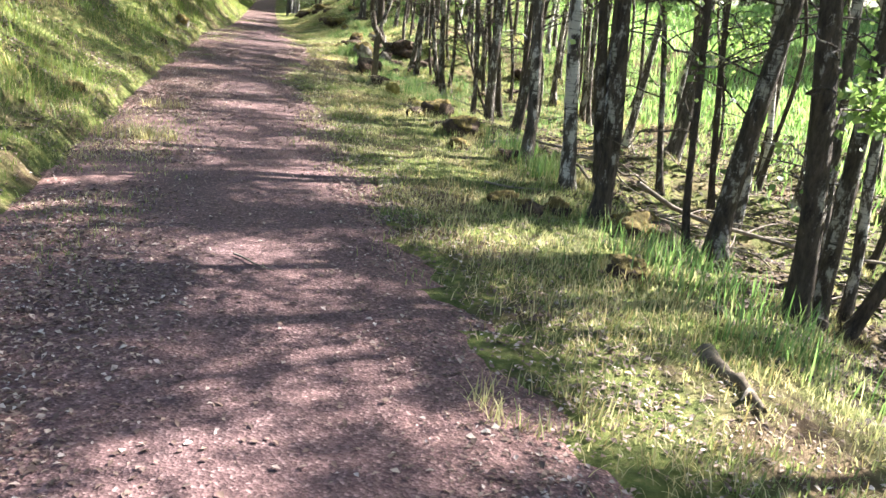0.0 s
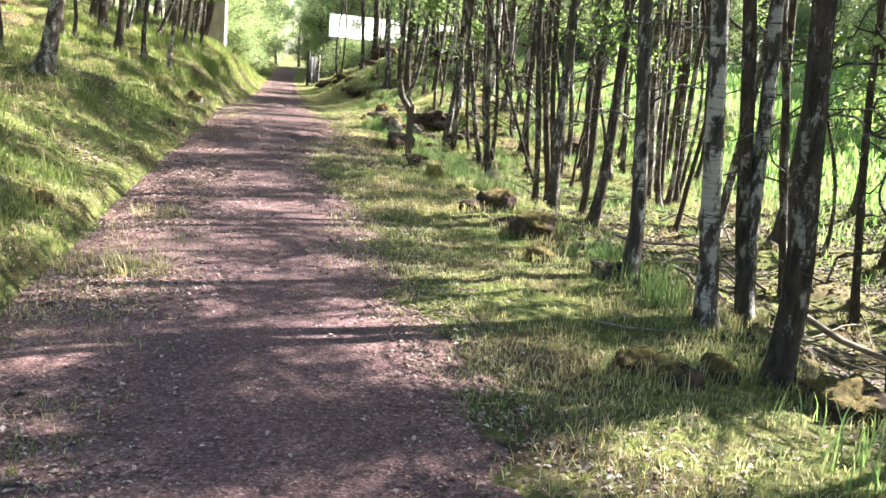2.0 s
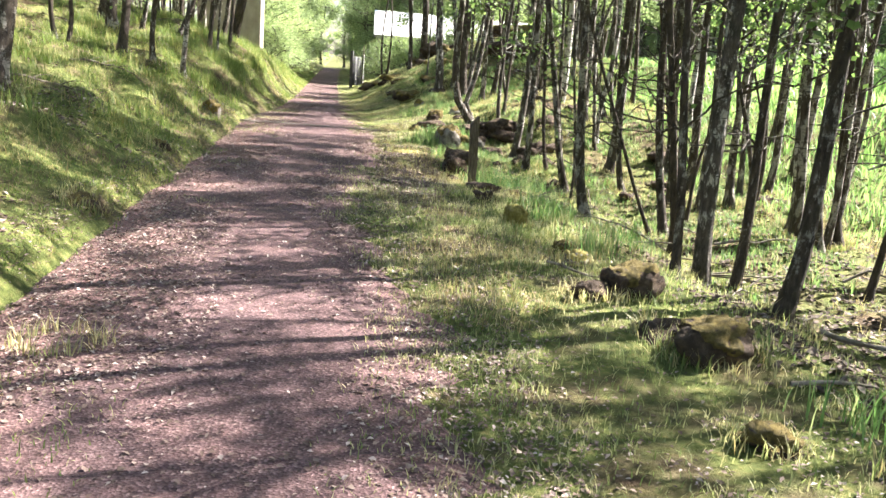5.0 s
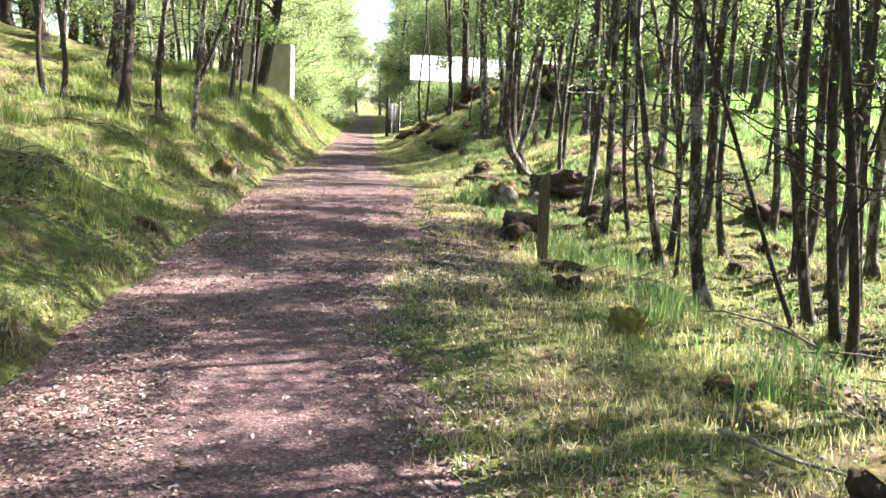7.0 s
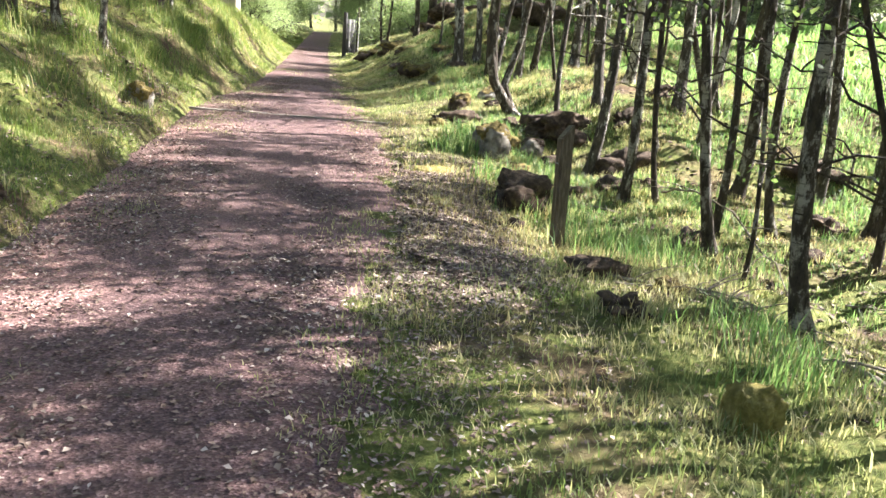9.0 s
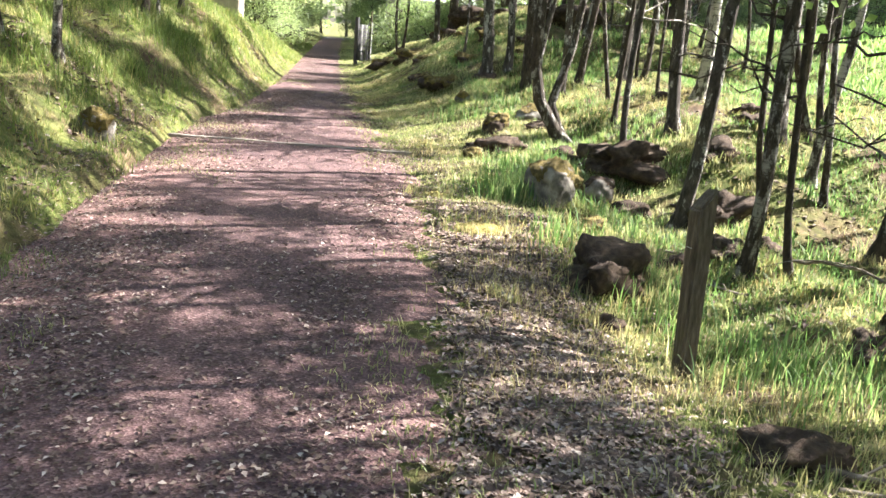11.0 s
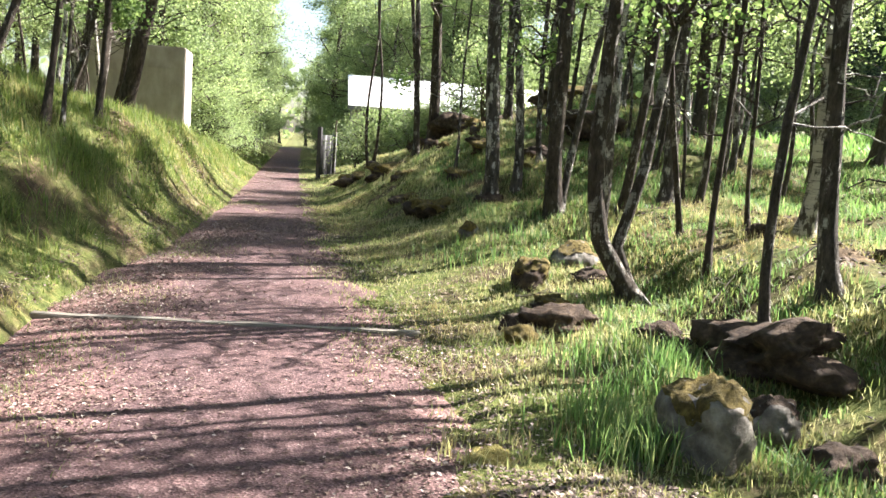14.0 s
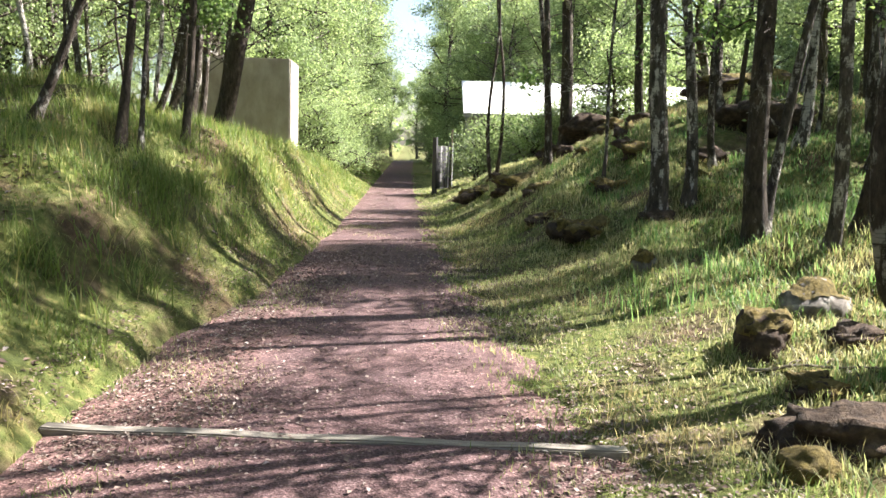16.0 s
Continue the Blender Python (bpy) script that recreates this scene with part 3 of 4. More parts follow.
def stem(kind, x, y, turn):
    if kind not in STEMS:
        STEMS[kind] = tree("birch_tree" if kind % 2 else "alder_tree", PALE if kind % 2 else DARK, x, y, (0.035, 0.05, 0.028, 0.06, 0.042)[kind], (0.05, -0.1, 0.12, 0.03, -0.04)[kind], (7.4, 8.4, 5.6, 9.0, 7.2)[kind], 300 + kind, BARK_BIRCH if kind % 2 else BARK_DARK, n_leaf=1450, leaf_size=0.054, first=(0.4, 0.55, 0.3, 0.55, 0.4)[kind], limbs=9, bend=0.5, reach=1.5, group=WOOD, distant=True)
        return
    copy_thing(STEMS[kind], pose(x, y, on_ground(x, y), 0, 0, turn))


rs = np.random.default_rng(4)
for k in range(34):
    stem(k % 5, float(rs.uniform(4.6, 9.0)), 5.5 + 17.0 * (k + float(rs.uniform(0, 1))) / 34, float(rs.uniform(0, 360)))
for k in range(11):
    stem(k % 5, float(rs.uniform(4.9, 8.5)), float(rs.uniform(26, 33)), float(rs.uniform(0, 360)))
for k in range(14):
    stem(k % 5, float(rs.uniform(-7.0, -4.2)), float(rs.uniform(10, 40)), float(rs.uniform(0, 360)))


# the double-stemmed tree with a crooked foot
def crooked_tree(x, y):
    root = new("birch_tree")
    root.location = (x, y, on_ground(x, y))
    tagged(root, "twin-stemmed birch curving up from a crooked mossy foot", "tree", WOOD)
    rng = np.random.default_rng(5)
    k = np.linspace(0, 1, 14)
    for stem, (px, top, r) in enumerate((((0.12, -0.3, -0.42, -0.36, -0.3), 6.4, 0.085), ((0.12, -0.12, 0.08, 0.3, 0.42), 5.8, 0.06))):
        zz = np.concatenate([[-0.12], 0.02 + (top - 0.02) * k[1:] ** 1.35])
        xx = np.interp(zz, (-0.12, 0.5, 1.1, 3.0, top), px)
        yy = 0.1 * stem + 0.08 * np.sin(zz)
        rad = r * (1 - 0.8 * zz / top) + 0.05 * np.exp(-(zz + 0.1) / 0.15)
        part("trunk", soup("trunk", *tube(np.stack([xx, yy, zz], -1), rad, 10, 0.04, stem), BARK_DARK, True), BARK_DARK, root)
        spots = []
        for i in range(11):
            f = rng.uniform(0.4, 0.97)
            zb = f * top
            b = np.array([np.interp(zb, zz, xx), np.interp(zb, zz, yy), zb])
            az_ = rng.uniform(0, 6.28)
            q = np.linspace(0, 1, 5)[:, None]
            pts = b + q * np.array([math.cos(az_), math.sin(az_), rng.uniform(0.2, 0.7)]) * rng.uniform(0.6, 1.3)
            part("limb", soup("limb", *tube(pts, 0.02 * (1 - 0.85 * q[:, 0]), 5), BARK_DARK, True), BARK_DARK, root)
            spots.extend(pts[2:])
        c = np.array(spots)[rng.integers(0, len(spots), 1500)] + rng.normal(0, 0.22, (1500, 3))
        part("crown", soup("crown", *leaves(c, 0.055, rng), LEAF), LEAF, root, "loose crown of small fresh green leaves")


crooked_tree(3.2, 23.96)

# distant trees: a few kinds, set out again and again
KINDS = []
# LEAF_FAR carries the haze of distance in its colour
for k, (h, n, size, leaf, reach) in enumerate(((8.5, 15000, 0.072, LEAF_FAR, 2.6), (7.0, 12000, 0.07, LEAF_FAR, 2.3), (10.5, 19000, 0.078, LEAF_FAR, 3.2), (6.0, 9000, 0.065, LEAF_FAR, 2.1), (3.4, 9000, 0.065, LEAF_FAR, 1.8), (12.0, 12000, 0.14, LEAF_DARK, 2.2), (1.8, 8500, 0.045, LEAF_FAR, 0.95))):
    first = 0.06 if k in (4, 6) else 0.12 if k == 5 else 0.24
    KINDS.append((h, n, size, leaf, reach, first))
FAR = {}


def far(kind, x, y, turn):
    h, n, size, leaf, reach, first = KINDS[kind]
    name = ("broadleaf_tree", "broadleaf_tree", "broadleaf_tree", "broadleaf_tree", "bush", "spruce_tree", "bush")[kind]
    label = "bushy rounded shrub in fresh leaf" if kind in (4, 6) else "tall dark evergreen tree in the distance" if kind == 5 else "leafy tree in the distance, green paled for sun and haze"
    if kind not in FAR:
        FAR[kind] = tree(name, label, x, y, 0.1 + 0.006 * h, 0.03, h, 70 + kind, BARK_DARK, leaf, n, size, first, 22, 0.4, reach, "distant trees", 0.05, True)
        return
    copy_thing(FAR[kind], pose(x, y, on_ground(x, y) - 0.05, 0, 0, turn))


rng = np.random.default_rng(8)
for y in np.arange(47.5, 92, 2.6):      # both sides of the path beyond the gate
    far(int(rng.choice([0, 1, 2, 0])), -3.0 - rng.uniform(0, 1.3), float(y + rng.uniform(-1, 1)), float(rng.uniform(0, 360)))
    far(int(rng.choice([0, 1, 2, 3])), 2.9 + rng.uniform(0, 1.5), float(y + 5 + rng.uniform(-1, 1)), float(rng.uniform(0, 360)))
    far(2, -6.5 - rng.uniform(0, 2), float(y), float(rng.uniform(0, 360)))
    far(2, 7.0 + rng.uniform(0, 3), float(y + 5), float(rng.uniform(0, 360)))
for y in np.arange(47, 90, 3.4):         # low shrubs at the path's edge
    far(4, -2.6 - rng.uniform(0, 0.6), float(y), float(rng.uniform(0, 360)))
    far(4, 2.9 + rng.uniform(0, 0.6), float(y + 6), float(rng.uniform(0, 360)))
far(4, -3.3, 44.6, 40.0)
for x, y in ((2.15, 42.7), (2.8, 43.0), (3.6, 42.7), (4.4, 42.9), (-2.5, 42.8), (-2.2, 44.4), (-1.9, 46.2), (-2.9, 43.6)):   # small shrubs by the shed and the abutment
    far(6, x, y, float(rng.uniform(0, 360)))
far(4, 5.6, 41.6, 90.0)
far(4, 6.6, 42.0, 150.0)
far(0, -5.4, 43.6, 200.0)
for y in np.arange(4, 60, 4.2):          # the wood behind the bank
    far(int(rng.choice([0, 1, 2])), -8.5 - rng.uniform(0, 2), float(y), float(rng.uniform(0, 360)))
    far(int(rng.choice([0, 1, 2, 5])), -13.5 - rng.uniform(0, 4), float(y + 2), float(rng.uniform(0, 360)))
for y in np.arange(0, 75, 3.4):          # the dark edge beyond the field
    far(int(rng.choice([0, 2, 5])), 27 + rng.uniform(0, 4) - 0.12 * float(y), float(y), float(rng.uniform(0, 360)))
    far(int(rng.choice([0, 2, 5])), 34 + rng.uniform(0, 4) - 0.12 * float(y), float(y + 2), float(rng.uniform(0, 360)))
for x, y in ((7.6, 31.6), (9.3, 33.4), (8.6, 36.2), (10.8, 30.8), (7.2, 39.0), (10.4, 38.2), (12.2, 34.8)):   # on the knoll's far side, added to cast shade on it
    far(int(rng.choice([0, 1, 3])), x, y, float(rng.uniform(0, 360)))
for y in np.arange(-2, 78, 2.1):         # undergrowth under both woods' edges
    far(4, 25.5 + rng.uniform(0, 2.5) - 0.12 * float(y), float(y), float(rng.uniform(0, 360)))
    far(5 if rng.uniform() < 0.4 else 4, 29.5 + rng.uniform(0, 2.5) - 0.12 * float(y), float(y), float(rng.uniform(0, 360)))
    if 6 < y < 46:
        far(int(rng.choice([3, 4])), -7.4 - rng.uniform(0, 1.5), float(y), float(rng.uniform(0, 360)))
        far(int(rng.choice([1, 4, 5])), -10.8 - rng.uniform(0, 1.5), float(y + 1), float(rng.uniform(0, 360)))
for x in np.arange(4.5, 25, 2.8):        # behind the shed and the knoll
    far(int(rng.choice([0, 1, 2])), float(x), 52.5 + float(rng.uniform(0, 4)), float(rng.uniform(0, 360)))
    far(2, float(x + 1), 57 + float(rng.uniform(0, 4)), float(rng.uniform(0, 360)))
for x in np.arange(-7, 8, 1.5):          # where the path bends out of sight
    if abs(x) < 1.7:
        continue
    far(int(rng.choice([0, 2, 3])), float(x), 84 + float(rng.uniform(0, 4)), float(rng.uniform(0, 360)))
    far(4, float(x), 81.5 + float(rng.uniform(0, 2)), float(rng.uniform(0, 360)))
for y in (58, 70):           # boughs over the path
    far(2, -2.3 + float(rng.uniform(-0.3, 0.2)), float(y), float(rng.uniform(0, 360)))
    far(2, 2.4 + float(rng.uniform(-0.2, 0.3)), float(y + 2), float(rng.uniform(0, 360)))
for x in np.arange(-30, 34, 2.6):        # where the path is lost to sight
    far(int(rng.choice([0, 2])), float(x), 97 + float(rng.uniform(0, 8)) + abs(float(x)) * 0.2, float(rng.uniform(0, 360)))

# woods on the skyline, past telling apart
a = rng.uniform(0, 2 * np.pi, 16000)
rr_ = rng.uniform(125, 170, 16000)
cx, cy = rr_ * np.cos(a), 40 + rr_ * np.sin(a)
cc = np.stack([cx, cy, height(cx, cy) + rng.uniform(0, 1, 16000) ** 0.8 * (13 + 3 * np.sin(9 * a) + 2 * np.sin(31 * a))], -1)
# skyline leaves take the same colour, paled for haze
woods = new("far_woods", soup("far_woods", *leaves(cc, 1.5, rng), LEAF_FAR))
tagged(woods, "broadleaf woods along the skyline", "woods", kind="stuff")

# ---- stones, stumps and hummocks ----
def lump(name, label, category, x, y, sx, sy, sz, seed, material, moss=None, turn=0.0, sink=0.3, ragged=0.22, group="", square=0.9):
    """A rough rounded mass, sunk in the ground, with a cap of moss where it has one."""
    off = Vector((seed * 3.7, seed * 1.3, seed * 2.1))

    def skin(grow, flat):
        bm = bmesh.new()
        bmesh.ops.create_icosphere(bm, subdivisions=4, radius=1.0)
        for v in bm.verts:
            d = v.co.normalized()
            k = 1 + ragged * noise.noise(d * 1.3 + off) * 2.2 + ragged * 0.6 * noise.noise(d * 3.4 + off) + ragged * 0.5 * noise.noise(d * 9 + off)
            k += ragged * 0.5 * abs(noise.noise(d * 5.5 + off * 2)) + 0.3 * ragged * noise.noise(d * 22 + off)
            q = Vector((math.copysign(abs(d.x) ** square, d.x), math.copysign(abs(d.y) ** square, d.y), math.copysign(abs(d.z) ** square, d.z)))
            v.co = Vector((q.x * sx / 2, q.y * sy / 2, q.z * sz / 2)) * k + d * (grow + flat * noise.noise(d * 14 + off))
        return bm

    FEET.append((x, y, sx * 0.5, sy * 0.5))
    root = part(name, skin(0, 0), material, smooth=True)
    root.matrix_world = pose(x, y, on_ground(x, y) + sz * (0.5 - sink), 0, 0, turn)
    tagged(root, label, category, group)
    if moss:
        bm = skin(0.006, 0.02)
        gone = [v for v in bm.verts if v.co.z < sz * (0.16 + 0.5 * noise.noise(v.co * 5 + off))]
        bmesh.ops.delete(bm, geom=gone, context="VERTS")
        part("moss_cap", bm, moss, root, "cushion of ochre-green moss", smooth=True)
    return root


ROCKS = "boulders beside the path"
lump("boulder", "rough grey stone set in the foot of the bank", "rock", -1.92, 21.72, 0.28, 0.26, 0.36, 27, STONE, MOSS, 30, 0.3, 0.24, ROCKS)
lump("boulder", "small pale stone half hidden in verge turf", "rock", 2.18, 12.3, 0.2, 0.16, 0.13, 28, STONE, MOSS_PALE, 10, 0.3, 0.2, ROCKS)
for n_, (x, y, s) in enumerate(((1.15, 3.4, 0.34), (1.42, 19.6, 0.4), (-1.12, 8.35, 0.36), (-0.86, 8.3, 0.26), (1.2, 20.9, 0.3), (-1.0, 10.2, 0.3))):
    lump("moss_patch", "flat ochre cushion of moss at the gravel's edge", "moss", x, y, s, s * 0.8, 0.1, 150 + n_, MOSS_PALE, None, n_ * 47, 0.62, 0.3, "moss cushions along the path")
lump("boulder", "pale lichen-streaked boulder capped with ochre moss", "rock", 2.32, 20.88, 0.44, 0.42, 0.5, 3, STONE, MOSS, 20, 0.2, 0.16, ROCKS)
lump("boulder", "squat pale boulder with dry grass on top", "rock", 2.9, 21.25, 0.36, 0.3, 0.3, 5, STONE, PEAT, 60, 0.25, 0.2, ROCKS)
lump("boulder", "low brown boulder sunk in the grass", "rock", 3.12, 20.9, 0.42, 0.34, 0.24, 8, PEAT, None, 10, 0.3, 0.2, ROCKS)
lump("hummock", "dark peat hummock of roots under a tree", "hummock", 3.42, 22.05, 0.95, 0.6, 0.36, 12, PEAT, None, 0, 0.5, 0.42)
lump("hummock", "dark peat hummock in shade between tufts", "hummock", 3.9, 20.6, 0.65, 0.5, 0.36, 14, PEAT, None, 30, 0.5, 0.4)
lump("hummock", "overhanging dark brown clod of peat and roots", "hummock", 2.2, 18.72, 0.52, 0.4, 0.36, 61, PEAT, None, 15, 0.38, 0.34, square=0.62)
lump("boulder", "small dark stone at the path's edge", "rock", 2.0, 18.04, 0.17, 0.15, 0.13, 19, PEAT, None, 40, 0.35)
lump("pale_stone", "small white stone lying on the verge", "rock", 1.34, 18.02, 0.11, 0.09, 0.05, 20, STONE, None, 0, 0.3, 0.12)
lump("hummock", "low long brown hummock of peat beside the path", "hummock", 2.25, 23.18, 0.62, 0.4, 0.27, 21, PEAT, None, -12, 0.4, 0.36)
lump("boulder", "small rounded mossy stone", "rock", 1.92, 22.91, 0.24, 0.22, 0.18, 22, MOSS, None, 0, 0.35, 0.14, ROCKS)
lump("boulder", "grey stone half buried in turf", "rock", 3.21, 25.45, 0.5, 0.4, 0.36, 23, STONE, MOSS, 30, 0.35, 0.2, ROCKS)
lump("boulder", "brown weathered stone half buried in turf", "rock", 2.52, 24.75, 0.42, 0.34, 0.34, 24, PEAT, MOSS, 70, 0.35, 0.2, ROCKS)
lump("boulder", "pale stone on the slope of the knoll", "rock", 2.38, 27.05, 0.26, 0.18, 0.24, 25, STONE, MOSS, 30, 0.4, 0.2, ROCKS)
lump("boulder", "moss-covered stone beside the tufts", "rock", 2.63, 21.33, 0.28, 0.24, 0.24, 26, MOSS, None, 0, 0.3, 0.14, ROCKS)
lump("hummock", "round mossy hummock on the verge", "hummock", 2.28, 11.36, 0.36, 0.32, 0.3, 30, PEAT, MOSS, 0, 0.3, 0.2)
lump("hummock", "dark mossy hummock on the verge", "hummock", 2.38, 10.34, 0.42, 0.36, 0.3, 31, PEAT, MOSS, 50, 0.3, 0.2)
lump("hummock", "low dark peat clod", "hummock", 2.0, 11.28, 0.26, 0.22, 0.16, 33, PEAT, None, 0, 0.35)
lump("hummock", "small mossy clod at the woodland edge", "hummock", 1.92, 6.78, 0.24, 0.18, 0.15, 34, PEAT, MOSS, 0, 0.35)
lump("hummock", "small mossy clod at the woodland edge", "hummock", 2.08, 6.6, 0.24, 0.2, 0.17, 35, PEAT, MOSS, 25, 0.35)
lump("hummock", "small mossy clod at the woodland edge", "hummock", 2.38, 6.74, 0.2, 0.18, 0.16, 36, PEAT, MOSS, 70, 0.35)
# its sunlit look comes from the lighter moss colour
lump("tree_stump", "short round stump wholly covered in ochre moss", "stump", 2.08, 14.02, 0.2, 0.18, 0.22, 37, MOSS_PALE, MOSS_PALE, 0, 0.12, 0.16, square=0.65)
for n_, (x, y, s) in enumerate(((2.14, 16.22, 0.28), (2.5, 15.9, 0.18), (2.02, 15.4, 0.2), (2.28, 12.8, 0.2), (2.22, 10.64, 0.2), (2.98, 6.48, 0.34), (3.38, 19.35, 0.34), (2.42, 20.01, 0.22), (2.91, 22.57, 0.3), (2.47, 23.95, 0.26), (3.10, 24.70, 0.3), (2.10, 9.20, 0.18), (2.60, 8.90, 0.22), (2.30, 5.20, 0.2))):
    lump("hummock", "small dark clod of peat and dead moss on the verge", "hummock", x, y, s * 1.2, s, s * 0.6, 90 + n_, PEAT, MOSS if n_ % 2 else None, n_ * 41, 0.42, 0.4, "clods on the verge")
lump("boulder", "dark outcrop of rock on top of the knoll", "rock", 3.90, 36.10, 1.3, 1.0, 0.6, 40, PEAT, None, 10, 0.35, 0.2)
lump("boulder", "dark outcrop of rock in the knoll's shade", "rock", 6.20, 34.07, 2.0, 1.2, 0.6, 41, PEAT, MOSS, -8, 0.55, 0.2)
lump("boulder", "dark outcrop of rock in the knoll's shade", "rock", 5.40, 31.71, 1.3, 0.9, 0.6, 42, PEAT, None, 20, 0.4, 0.2)
lump("hummock", "shaggy mossy ledge on the knoll's flank", "hummock", 2.25, 34.48, 0.9, 0.9, 0.4, 43, PEAT, MOSS, 0, 0.8, 0.4)
lump("hummock", "shaggy mossy ledge on the knoll's flank", "hummock", 1.80, 36.50, 0.8, 0.8, 0.4, 44, PEAT, MOSS, 30, 0.8, 0.4)
lump("hummock", "shaggy mossy ledge on the knoll's flank", "hummock", 2.10, 30.59, 0.6, 0.6, 0.26, 45, PEAT, MOSS, 0, 0.72, 0.25)
for n_, (x, y, s) in enumerate(((4.26, 21.68, 0.4), (5.04, 22.47, 0.5), (3.87, 19.74, 0.45), (4.85, 24.70, 0.4), (5.62, 23.66, 0.5), (6.38, 20.59, 0.55), (3.47, 17.67, 0.3), (4.63, 17.76, 0.35), (7.15, 18.30, 0.5), (5.70, 19.29, 0.4), (2.85, 19.20, 0.3))):
    lump("hummock", "brown tussock of roots and dead grass", "hummock", x, y, s * 0.95, s * 0.8, s * 0.6, 50 + n_, PEAT, None, n_ * 37, 0.66, 0.46, "tussocks in the wood")
rk = np.random.default_rng(19)
for n_ in range(18):
    x, y, s = float(rk.uniform(2.1, 4.4)), 28.5 + 0.55 * n_ + float(rk.uniform(0, 0.5)), float(rk.uniform(0.3, 0.55))
    lump("hummock", "shaggy dark mossy hummock on the knoll's flank", "hummock", x, y, s * 1.2, s, s * 0.7, 120 + n_, PEAT, MOSS if n_ % 3 else None, n_ * 53, 0.7, 0.42, "hummocks on the knoll")
for n_, (x, y, s) in enumerate(((-1.72, 13.06, 0.2), (-1.78, 9.60, 0.22), (-1.85, 16.73, 0.2))):
    lump("hummock", "dark lip of turf hanging over the path's edge", "hummock", x, y, s * 0.9, s * 1.8, s * 0.6, 70 + n_, PEAT, MOSS, n_ * 23, 0.6, 0.26, "turf lips along the bank")


# ---- timber: post, plank, fallen branches ----
def fence_post(x, y):
    root = new("fence_post")
    root.matrix_world = pose(x, y, on_ground(x, y), -2.5, -1.0, 12)
    tagged(root, "short weathered wooden fence post, top worn and split", "fence post")
    bm = box(0.105, 0.1, 1.2, (0, 0, 0.36), 0.012)
    for v in bm.verts:
        k = 0.9 + 0.1 * (v.co.z + 0.16)
        v.co.x *= k
        v.co.y *= k
        if v.co.z > 0.7:
            v.co.z += 0.05 * v.co.x / 0.05 + 0.02 * noise.noise(v.co * 30)
    part("post", bm, WOOD_OLD, root)
    part("staple", soup("staple", *tube([(-0.056, -0.02, 0.7), (-0.07, -0.02, 0.705), (-0.07, 0.0, 0.705), (-0.056, 0.0, 0.7)], [0.0025] * 4, 6), WIRE), WIRE, root, "rusty wire staple")
    return root


fence_post(2.2, 17.4)

plank_a, plank_b = Vector((-1.62, 23.55, 0.009)), Vector((1.24, 23.32, 0.009))
bm = box((plank_b - plank_a).length, 0.085, 0.07, (0, 0, -0.028), 0.008)
bmesh.ops.subdivide_edges(bm, edges=[e for e in bm.edges if e.calc_length() > 1], cuts=24)
for v in bm.verts:
    v.co.z += 0.009 * noise.noise(v.co * 2.3) - 0.003
    v.co.y += 0.005 * noise.noise(v.co * 2 + Vector((5, 0, 0)))
plank = part("timber_sill", bm, WOOD_GREY)
plank.matrix_world = pose(*((plank_a + plank_b) / 2), 0, 0, math.degrees(math.atan2(plank_b.y - plank_a.y, plank_b.x - plank_a.x)))
tagged(plank, "pale worn timber laid across the gravel path", "timber")


def fallen(label, ends, r, seed, twigs=5, lift=0.03, arch=0.0, skin=None):
    """A dead branch lying from one place to another, with side twigs."""
    rng_ = np.random.default_rng(seed)
    (x0, y0), (x1, y1) = ends
    k = np.linspace(0, 1, 14)
    ln = math.hypot(x1 - x0, y1 - y0)
    xs = x0 + (x1 - x0) * k + 0.04 * ln * np.sin(5 * k + seed) * k * (1 - k) * 3
    ys = y0 + (y1 - y0) * k + 0.04 * ln * np.cos(4 * k + seed) * k * (1 - k) * 3
    zs = surface_z(xs, ys) + lift + arch * np.sin(np.pi * k)
    pts = np.stack([xs, ys, zs], -1)
    o = pts[0].copy()
    root = new("fallen_branch", soup("fallen_branch", *tube(pts - o, r * (1 - 0.75 * k) + 0.002, 7, 0.05 if skin is None else 0.16, seed), skin or TWIG, True))
    root.location = o
    tagged(root, label, "branch", "dead branches on the ground")
    for _ in range(twigs):
        i = int(rng_.integers(2, 11))
        a_ = math.atan2(y1 - y0, x1 - x0) + rng_.choice([-1, 1]) * rng_.uniform(0.4, 1.0)
        q = np.linspace(0, 1, 6)
        tl = ln * rng_.uniform(0.12, 0.3)
        tp = pts[i] - o + np.stack([np.cos(a_) * q * tl, np.sin(a_) * q * tl, rng_.uniform(-0.02, 0.2) * q * tl + 0.03 * np.sin(3 * q)], -1)
        part("twig", soup("twig", *tube(tp, r * 0.45 * (1 - 0.85 * q) + 0.0012, 5), TWIG, True), TWIG, root)


GREYB = "grey dead branch lying on the ground"
fallen(GREYB, ((2.00, 16.19), (3.87, 15.44)), 0.012, 1, 12)
fallen(GREYB, ((2.17, 15.98), (3.17, 15.65)), 0.008, 2, 9)
fallen(GREYB, ((2.88, 15.40), (4.10, 14.51)), 0.014, 3, 6)
fallen(GREYB, ((3.13, 14.98), (3.95, 12.00)), 0.02, 4, 7)
fallen(GREYB, ((3.77, 19.11), (3.54, 16.07)), 0.01, 5, 4, 0.08, 0.3)
fallen(GREYB, ((2.65, 9.95), (3.10, 9.80)), 0.012, 6, 3)
fallen("long thin pole lying across the wood floor", ((3.60, 7.90), (8.20, 7.20)), 0.025, 7, 3, 0.2, 0.1)
fallen(GREYB, ((3.80, 8.80), (5.40, 9.40)), 0.02, 8, 6, 0.05)
